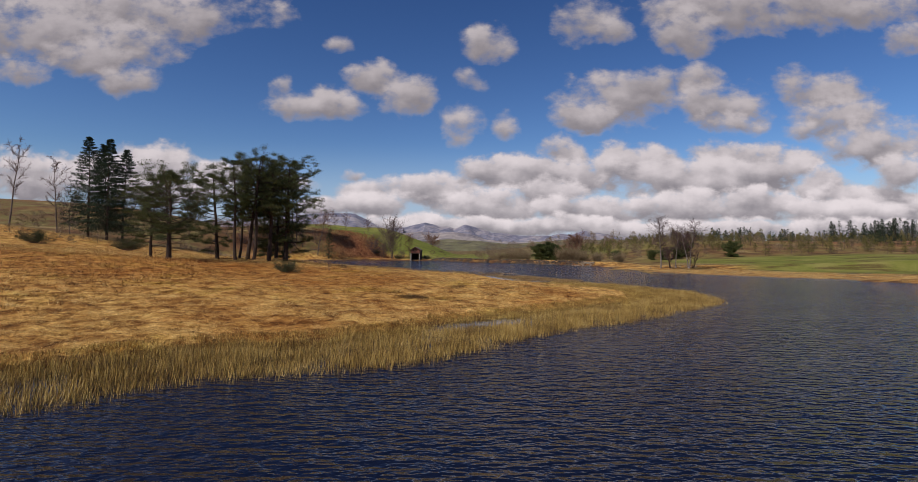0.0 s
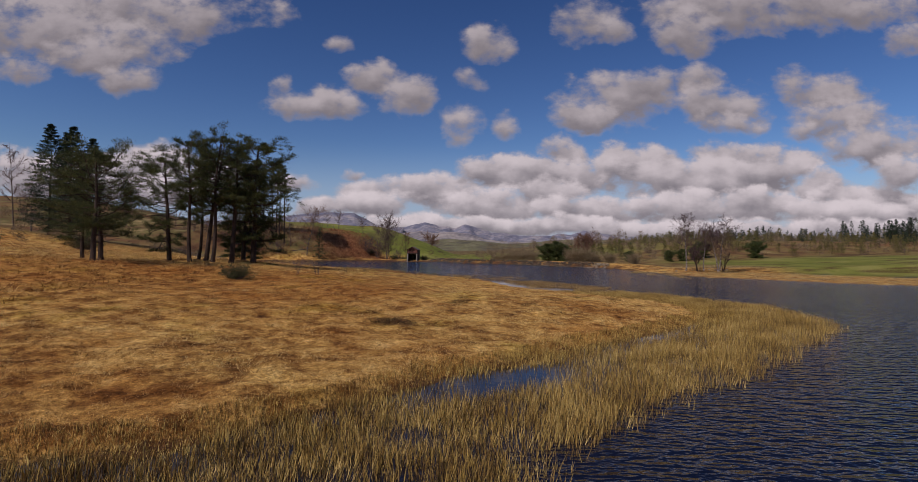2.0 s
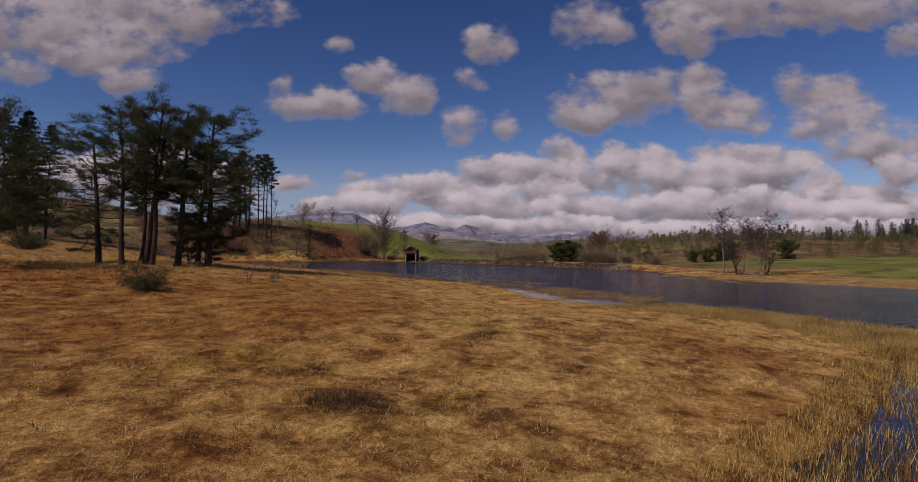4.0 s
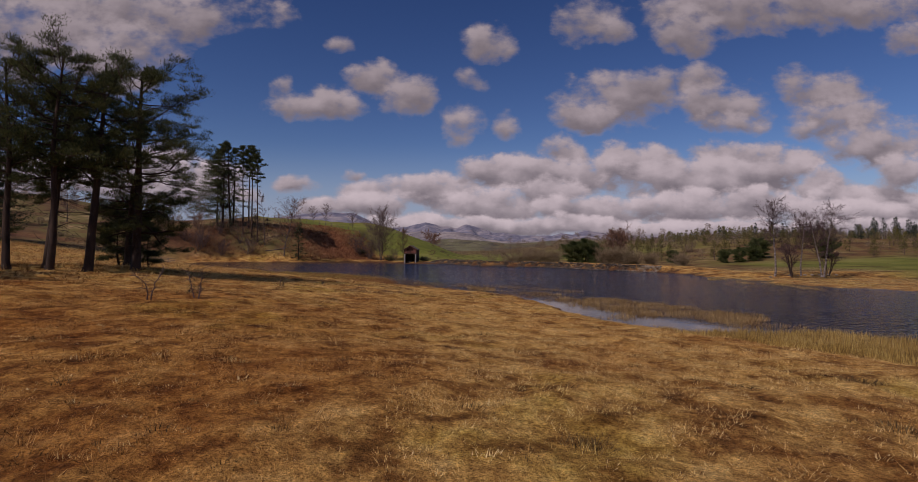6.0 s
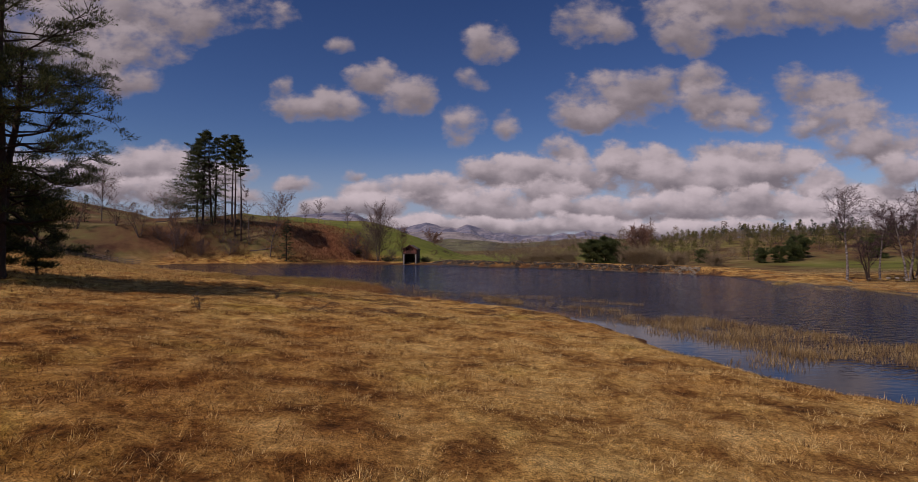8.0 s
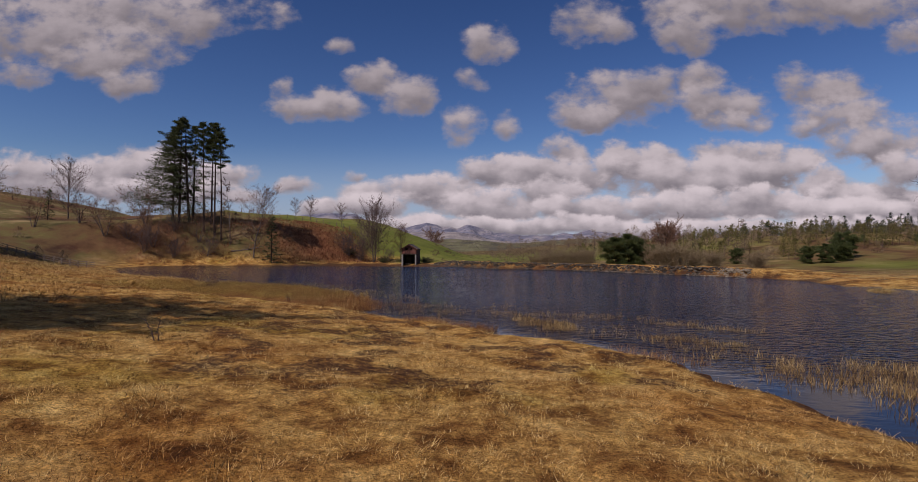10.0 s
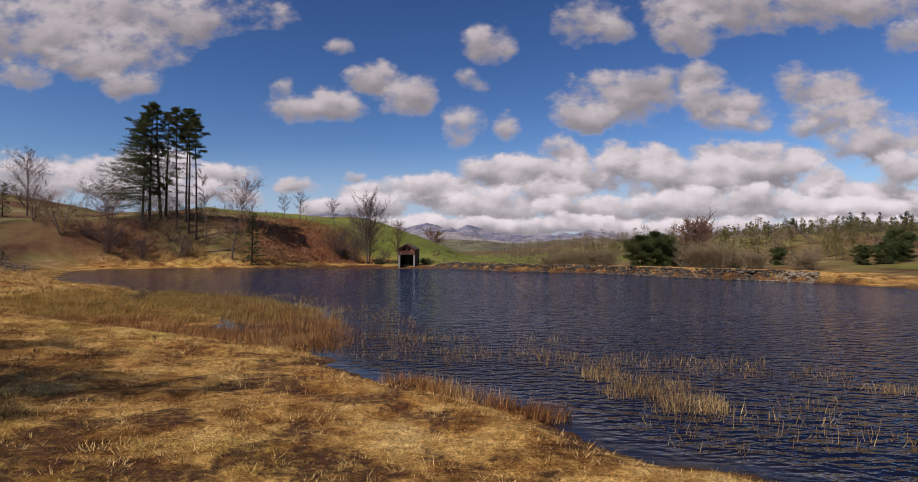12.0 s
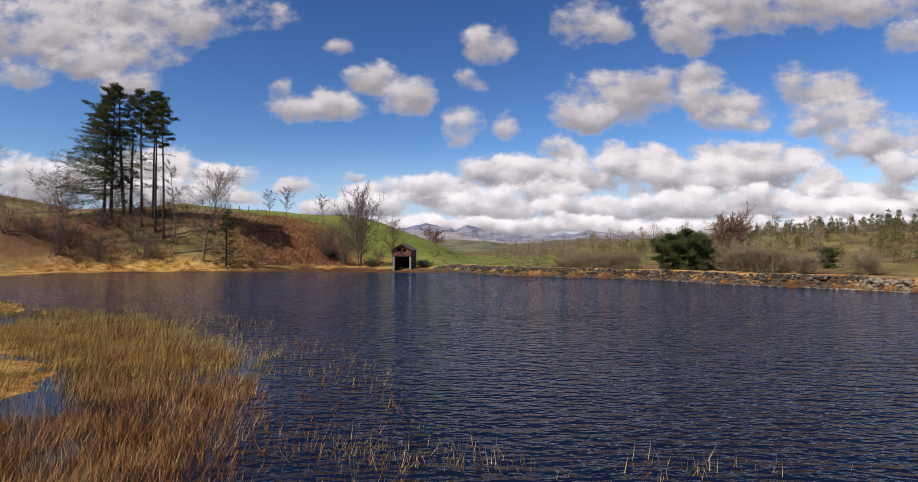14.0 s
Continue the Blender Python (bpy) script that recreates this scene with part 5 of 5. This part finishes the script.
# ---------------------------------------------------------------- low bushes and gnarled saplings on the meadow
def gorse(seed, w, h, label):
    r = np.random.default_rng(seed)
    root = new("gorse_bush")
    segs, cen, siz = [], [], []
    for i in range(46):
        a = r.uniform(0, 6.28)
        f = r.uniform(0.1, 1) ** 0.6
        tip = np.array([math.cos(a) * f * w, math.sin(a) * f * w * 0.8, h * (1 - 0.55 * f * f) * r.uniform(0.6, 1.05)])
        ls, lp, _ = wander(r, np.array([math.cos(a) * 0.1, math.sin(a) * 0.1, -0.1]), unit(tip + np.array([0, 0, 0.3])), np.linalg.norm(tip), 0.025, 0.006, 4, 0.12, -0.03)
        segs += ls
        cen += [lp[-1], lp[3], lp[2]]
        siz += [r.uniform(0.16, 0.3)] * 3
    v, f = tube(segs, 4)
    part("stems", mesh_np("stems", v, f, mat_twig), root)
    lv = sprays(r, cen, siz, 48, 0.10, 0.028, 0.8, 0.4)
    part("foliage", mesh_np("foliage", lv[0], lv[1], mat_gorse), root)
    return tagged(root, label, "bush", "bushes")


bush = stand(gorse(81, 1.6, 1.3, "low dark gorse bush alone in the dry meadow"), -14.75, 56.6, 20)
again(bush, -78, 106, 70, 2.1, label="large dark evergreen bush at the foot of the rise")
again(bush, -62, 108, 170, 2.2, label="large dark evergreen bush at the foot of the rise")
again(bush, -18.2, 187.4, 10, 1.2, label="dark evergreen bush beside the boathouse")
again(bush, -8.6, 182.6, 100, 1.1, label="dark evergreen bush beside the boathouse")
again(bush, -26.5, 191, 100, 1.2, label="dark evergreen bush under the bank trees")


def gnarled(seed, h, label, leafy=True):
    r = np.random.default_rng(seed)
    root = new("sapling")
    segs, cen = [], []
    for s in range(2):
        tr, pts, _ = wander(r, np.array([0.12 * s, 0, -0.1]), np.array([r.normal(0, 0.4), r.normal(0, 0.3), 1.0]), h, 0.035, 0.012, 7, 0.28, 0.1)
        segs += tr
        for k in range(2, 8):
            for _ in range(3):
                ls, lp, _ = wander(r, pts[k], unit(r.normal(0, 1, 3) + np.array([0, 0, 0.4])), h * r.uniform(0.15, 0.34), 0.012, 0.004, 4, 0.3, 0.03)
                segs += ls
                cen += lp[2:]
    v, f = tube(segs, 4)
    part("stems", mesh_np("stems", v, f, mat_twig), root)
    if leafy:
        lv = sprays(r, cen, np.full(len(cen), 0.07), 7, 0.06, 0.02, 1.0, 0.2)
        part("foliage", mesh_np("foliage", lv[0], lv[1], mat_gorse), root)
    return tagged(root, label, "sapling", "saplings in the meadow")


twig_a = stand(gnarled(85, 1.55, "thin crooked bare sapling in the dry grass", False), -12.5, 64.0, 0)
twig_b = stand(gnarled(86, 1.5, "small gnarled sapling with a few dark leaves"), -10.9, 64.9, 0)
again(twig_b, -10.2, 74.5, 130, 0.55, label="low dark sprig in the dry grass")
again(twig_b, -9.2, 80.5, 30, 0.5, label="low dark sprig in the dry grass")
dead_log = new("fallen_log")
lr = np.random.default_rng(88)
segs, lp, _ = wander(lr, np.array([0, 0, 0.2]), np.array([1.0, 0.1, 0.12]), 5.5, 0.16, 0.05, 6, 0.06, 0)
for k in (2, 3, 4):
    s2, _, _ = wander(lr, lp[k], np.array([0.5, 0.2, 0.6]), 1.4, 0.05, 0.015, 4, 0.2, 0)
    segs += s2
v, f = tube(segs, 6)
part("log", mesh_np("log", v, f, mat_barkgrey, False), dead_log)
tagged(dead_log, "grey fallen tree lying on the bank", "log", "fallen trees")
stand(dead_log, -69, 177, 10)
again(dead_log, -62, 186, -35, 1.0)
again(dead_log, -46.5, 173.6, 25, 1.1)
again(dead_log, -48, 175.2, 150, 0.9)


# ---------------------------------------------------------------- boathouse
BH = new("boathouse")
BW, BD, EAVE, RIDGE, SILL = 1.55, 5.2, 3.35, 4.25, 2.12    # half width, depth, heights above the water
pier_mesh = box_mesh("pier", (-0.16, -0.16, -1.2), (0.16, 0.16, SILL), mat_pier, 0.02)
for sx in (-1, 1):
    p = part("pier", pier_mesh, BH, "pale concrete pier")
    p.location = (sx * (BW - 0.16), 0.16, 0)
for sx in (-1, 1):
    for k in range(1, 4):
        p = part("post", box_mesh("post", (-0.08, -0.08, -1.2), (0.08, 0.08, SILL), mat_darkwood, 0.01), BH)
        p.location = (sx * (BW - 0.10), 0.16 + k * (BD - 0.3) / 3, 0)
part("beam", box_mesh("beam", (-BW, 0.0, SILL), (BW, 0.18, SILL + 0.16), mat_darkwood, 0.01), BH)
part("beam", box_mesh("beam", (-BW, BD - 0.18, SILL), (BW, BD, SILL + 0.16), mat_darkwood, 0.01), BH)
part("loft_floor", box_mesh("loft_floor", (-BW + 0.02, 0.19, SILL + 0.04), (BW - 0.02, BD - 0.19, SILL + 0.12), mat_darkwood), BH)


def gable_boards(y0, y1, holes):
    n = 18
    w = 2 * BW / n
    for i in range(n):
        a, b = -BW + i * w + 0.004, -BW + (i + 1) * w - 0.004
        m = (a + b) / 2
        top = EAVE + (RIDGE - EAVE) * (1 - abs(m) / BW) - 0.06
        hit = [h for h in holes if h[0] < m < h[1]]
        spans = [(SILL + 0.16, top)] if not hit else [(SILL + 0.16, hit[0][2]), (hit[0][3], top)]
        for lo, hi in spans:
            if hi - lo > 0.05:
                part("plank", box_mesh("plank", (a, y0 + 0.004 * (i % 2), lo), (b, y1, hi), mat_board), BH)


gable_boards(0.02, 0.06, [(-0.62, -0.2, 3.0, 3.42), (0.2, 0.62, 3.0, 3.42)])
gable_boards(BD - 0.06, BD - 0.02, [])
for i in range(18):
    w = 2 * BW / 18
    part("plank", box_mesh("plank", (-BW + i * w + 0.004, BD - 0.055, -0.25), (-BW + (i + 1) * w - 0.004, BD - 0.02, SILL), mat_darkwood), BH)
for sx in (-1, 1):
    win = part("window", box_mesh("window", (-0.25, 0.0, 2.97), (0.25, 0.03, 3.0), mat_board), BH, "small dark unglazed window")
    win.location = (sx * 0.43, -0.012, 0)
    part("lintel", box_mesh("lintel", (-0.25, 0.0, 3.42), (0.25, 0.03, 3.46), mat_board), win)
    n = 22
    for i in range(n):
        y0 = 0.07 + i * (BD - 0.14) / n
        part("plank", box_mesh("plank", (sx * BW - 0.02 + 0.003 * (i % 2), y0 + 0.004, -0.25), (sx * BW + 0.02 + 0.003 * (i % 2), y0 + (BD - 0.14) / n - 0.004, EAVE), mat_darkwood), BH)
slope = math.atan2(RIDGE - EAVE, BW)
slate = box_mesh("slate", (0, -0.16, -0.012), (0.335, 0.16, 0.012), mat_slate)
for sx in (-1, 1):
    deck = part("roof", box_mesh("roof", (0, -0.28, -0.05), (BW / math.cos(slope) + 0.32, BD + 0.28, -0.012), mat_darkwood), BH, "slated roof slope")
    deck.matrix_local = Matrix.Translation((0, 0, RIDGE)) @ Matrix.Rotation(0 if sx > 0 else math.pi, 4, "Z") @ Matrix.Rotation(slope, 4, "Y") @ (Matrix.Identity(4) if sx > 0 else Matrix.Translation((0, -BD, 0)))
    for row in range(6):
        for col in range(17):
            s = part("slate", slate, deck)
            s.matrix_local = Matrix.Translation((0.02 + row * 0.325, -0.10 + col * 0.335 + 0.1 * (row % 2), 0.006)) @ Matrix.Rotation(-0.05, 4, "Y")
part("ridge_cap", box_mesh("ridge_cap", (-0.12, -0.3, RIDGE - 0.03), (0.12, BD + 0.3, RIDGE + 0.05), mat_slate, 0.03), BH)
for sx in (-1, 1):
    bg = part("bargeboard", box_mesh("bargeboard", (0, -0.31, -0.14), (BW / math.cos(slope) + 0.32, -0.285, 0.0), mat_board), BH, "weathered bargeboard")
    bg.matrix_local = Matrix.Translation((0, 0, RIDGE)) @ (Matrix.Rotation(slope, 4, "Y") if sx > 0 else Matrix.Scale(-1, 4, (1, 0, 0)) @ Matrix.Rotation(slope, 4, "Y"))
BH.matrix_world = pose(-11.95, 179.3, 0, 0, 0, -4)
tagged(BH, "red-brown boarded boathouse on pale piers standing in the water", "boathouse")
boat = new("rowing_boat")
bm = bmesh.new()
rings = []
for i in range(9):
    s = i / 8
    wv = 0.62 * math.sin(math.pi * min(0.12 + s * 0.8, 1)) + 0.02
    rings.append([bm.verts.new((wv * math.sin(a), s * 3.4, 0.02 + 0.42 * (1 - math.cos(a)) + 0.12 * (s - 0.4) ** 2)) for a in np.linspace(-1.45, 1.45, 9)])
for a, b in zip(rings, rings[1:]):
    for k in range(8):
        bm.faces.new((a[k], a[k + 1], b[k + 1], b[k]))
hull = part("hull", bm_mesh("hull", bm, mat_pier), boat)
sol = hull.modifiers.new("thick", "SOLIDIFY")
sol.thickness = 0.03
part("thwart", box_mesh("thwart", (-0.5, 1.2, 0.30), (0.5, 1.42, 0.33), mat_board), boat)
part("thwart", box_mesh("thwart", (-0.48, 2.3, 0.30), (0.48, 2.5, 0.33), mat_board), boat)
boat.matrix_world = pose(-12.4, 180.2, -0.12, 0, 0, -4)
tagged(boat, "pale rowing boat moored inside the boathouse", "boat")


# ---------------------------------------------------------------- fences
def fence(points, rails, label, thick=0.045):
    root = new("fence")
    for (ax, ay), (bx, by) in zip(points, points[1:]):
        n = max(1, int(round(math.hypot(bx - ax, by - ay) / 1.8)))
        spots = [(ax + (bx - ax) * i / n, ay + (by - ay) * i / n) for i in range(n + 1)]
        for x, y in spots[:-1]:
            p = part("post", FENCE_POST, root)
            p.location = (x, y, zat(x, y))
        for (x0, y0), (x1, y1) in zip(spots, spots[1:]):
            for hgt in rails:
                a, b = Vector((x0, y0, zat(x0, y0) + hgt)), Vector((x1, y1, zat(x1, y1) + hgt))
                v, f = tube([(np.array(a), np.array(b), thick, thick)], 5)
                part("rail", mesh_np("rail", v, f, mat_rail), root)
    return tagged(root, label, "fence", "fences")


FENCE_POST = box_mesh("post", (-0.06, -0.06, -0.3), (0.06, 0.06, 1.05), mat_rail, 0.012)
fence([(-72, 148), (-60, 145), (-51.5, 141.2)], (0.35, 0.65, 0.95), "weathered wooden post and rail fence by the water")
fence([(-57, 205), (-40, 206.5), (-31, 204.5), (-23, 203)], (0.5, 0.9), "thin post and wire fence along the green field", 0.008)


# ---------------------------------------------------------------- stone facing of the dam
wall = tagged(new("stone_wall"), "rough grey and tan rubble facing along the dam", "stone wall", kind="structure")
DAM = [(-7.5, 177.2), (-5, 174), (-1, 166.5), (4, 159.5), (12.5, 155.5), (20.2, 149), (24, 142.5), (29, 138.5), (34.0, 133.4)]
sr = np.random.default_rng(90)


def stone_shape(seed):
    r = np.random.default_rng(seed)
    bm = bmesh.new()
    bmesh.ops.create_icosphere(bm, subdivisions=1, radius=0.5)
    for v in bm.verts:
        v.co = Vector((v.co.x * 1.25, v.co.y, v.co.z * 0.72)) * float(r.uniform(0.78, 1.15))
    bmesh.ops.transform(bm, matrix=Matrix.Rotation(float(r.uniform(0, 6)), 4, "Z"), verts=bm.verts)
    return bm


shapes = [bm_mesh("stone", stone_shape(100 + k), mat_stone) for k in range(8)]
base_v = [np.array([v.co for v in m.vertices]) for m in shapes]
base_f = [np.array([p.vertices[:] for p in m.polygons]) for m in shapes]
lots = []
for (ax, ay), (bx, by) in zip(DAM, DAM[1:]):
    ln = math.hypot(bx - ax, by - ay)
    ox, oy = -(by - ay) / ln, (bx - ax) / ln
    for _ in range(int(ln * 70)):
        s, q = sr.uniform(0, 1), sr.uniform(-0.5, 1.7)
        x, y = ax + (bx - ax) * s + ox * q, ay + (by - ay) * s + oy * q
        lots.append((x, y, sr.uniform(0.16, 0.36)))
lots.sort(key=lambda p: p[1])
rest_v, rest_f, off = [], [], 0
for i, (x, y, s) in enumerate(lots):
    k = i % 8
    z = max(zat(x, y), -0.05) + s * 0.12
    turn = sr.uniform(0, 6.28)
    if i < 280:
        p = part("stone", shapes[k], wall)
        p.matrix_world = Matrix.LocRotScale((x, y, z), Euler((0, 0, turn)), (s,) * 3)
    else:
        c, sn = math.cos(turn), math.sin(turn)
        v = base_v[k] * s
        rest_v.append(np.stack([v[:, 0] * c - v[:, 1] * sn + x, v[:, 0] * sn + v[:, 1] * c + y, v[:, 2] + z], -1))
        rest_f.append(base_f[k] + off)
        off += len(v)
tagged(part("rubble", mesh_np("rubble", np.concatenate(rest_v), np.concatenate(rest_f), mat_stone), wall), kind="stuff")
lone = tagged(new("boulder", shapes[2]), "pale boulder at the water's edge", "boulder", "shore boulders")
stand(lone, 40.3, 111, 20, 0.45, 0.0)
for i, (x, y, s) in enumerate([(44.0, 113.2, 0.35), (46.3, 113.6, 0.45), (47.2, 113.5, 0.4), (50.3, 113.4, 0.45), (45.6, 114.0, 0.3), (48.6, 114.2, 0.4), (49.4, 113.7, 0.3)]):
    again(lone, x, y, 50 * i, s, 0.0)


# ---------------------------------------------------------------- fells on the skyline
def range_of_hills(name, dist, depth, crest, foot, mat, label, rough=1.0, step=5.0, seed=1, rows=26):
    """A ridge whose crest runs through tangent pairs (across, up), with gullied flanks falling toward the viewer."""
    cx, cz = np.array([c[0] for c in crest]) * dist, np.array([c[1] for c in crest]) * dist
    xs = np.arange(cx[0], cx[-1], step)
    top = np.interp(xs, cx, cz) + (fbm(xs * 0.012, xs * 0 + seed, seed, 5) - 0.5) * 16 * rough * dist / 4000
    t = np.linspace(0, 1, rows)
    X, T = np.meshgrid(xs, t)
    Zc = np.tile(top, (rows, 1)) + 4
    gul = (np.abs(fbm(X * 0.006, T * 3.0 + X * 0.002, seed + 5, 5) - 0.5) * 2)
    Z = foot + (Zc - foot) * (T ** 0.8) - gul * 46 * rough * dist / 4000 * np.sin(np.pi * T) ** 0.7
    Y = dist - depth * (1 - T) + (fbm(X * 0.004, T * 2, seed + 9, 3) - 0.5) * depth * 0.25 * (1 - T)
    X = X * (Y / dist)
    back = np.stack([X[-1], Y[-1] + depth * 0.5, np.full(len(xs), foot)], -1)
    V = np.concatenate([np.stack([X, Y, Z], -1).reshape(-1, 3), back])
    i = np.arange((rows + 1) * len(xs)).reshape(rows + 1, len(xs))
    q = np.stack([i[:-1, :-1], i[:-1, 1:], i[1:, 1:], i[1:, :-1]], -1).reshape(-1, 4)
    return tagged(new(name, mesh_np(name, V, q, mat, False)), label, "hills", kind="structure")


FELL = [(-0.62, 0.040), (-0.40, 0.046), (-0.30, 0.056), (-0.245, 0.0625), (-0.19, 0.0615), (-0.145, 0.038), (-0.12, 0.035), (-0.10, 0.037)]
PIKES = [(-0.18, 0.026), (-0.10, 0.038), (-0.075, 0.042), (-0.062, 0.046), (-0.047, 0.043), (-0.035, 0.0385), (-0.022, 0.039), (-0.008, 0.036), (0.004, 0.041), (0.012, 0.043), (0.022, 0.0395), (0.038, 0.037),
         (0.054, 0.031), (0.060, 0.0275), (0.080, 0.0285), (0.102, 0.024), (0.135, 0.023), (0.167, 0.024), (0.183, 0.0285), (0.205, 0.0265), (0.220, 0.032), (0.231, 0.0345), (0.242, 0.030), (0.274, 0.0275),
         (0.296, 0.023), (0.328, 0.0235), (0.349, 0.026), (0.392, 0.0215), (0.445, 0.017), (0.6, 0.0125), (0.9, 0.011)]
SHOULDER = [(-0.25, 0.012), (-0.16, 0.020), (-0.11, 0.026), (-0.07, 0.030), (-0.04, 0.0265), (-0.01, 0.0285), (0.02, 0.026), (0.05, 0.016), (0.08, 0.013), (0.11, 0.0125), (0.2, 0.016), (0.3, 0.0155), (0.45, 0.012), (0.8, 0.008)]
LOW = [(-0.2, 0.006), (-0.1, 0.010), (-0.02, 0.016), (0.03, 0.013), (0.08, 0.0085), (0.12, 0.010), (0.16, 0.0135), (0.22, 0.018), (0.27, 0.0185), (0.33, 0.017), (0.45, 0.0125), (0.6, 0.016), (0.8, 0.018), (1.2, 0.015)]
VALE = [(-0.3, 0.0), (-0.05, 0.002), (0.05, 0.004), (0.10, 0.002), (0.16, 0.006), (0.24, 0.008), (0.34, 0.009), (0.5, 0.010), (0.7, 0.012), (1.2, 0.012)]
range_of_hills("far_fells", 4300, 1100, PIKES, 10, mat_hazy_crag, "hazy blue-grey craggy fells on the far skyline", 1.0, 8, 3)
range_of_hills("left_fell", 4000, 900, FELL, 10, mat_hazy_crag, "smooth grey fell rising behind the green hill", 0.6, 8, 7)
range_of_hills("fell_shoulder", 3200, 900, SHOULDER, 5, mat_hazy_fell, "pale tan fellside below the crags", 0.9, 7, 11)
range_of_hills("wooded_hills", 1700, 500, LOW, -2, mat_woodhill, "low brown wooded hills across the valley", 0.9, 4, 17)
range_of_hills("valley_woods", 900, 250, VALE, -3, mat_woodhill, "patchwork of fields and bare woods in the valley", 0.8, 2.5, 23)
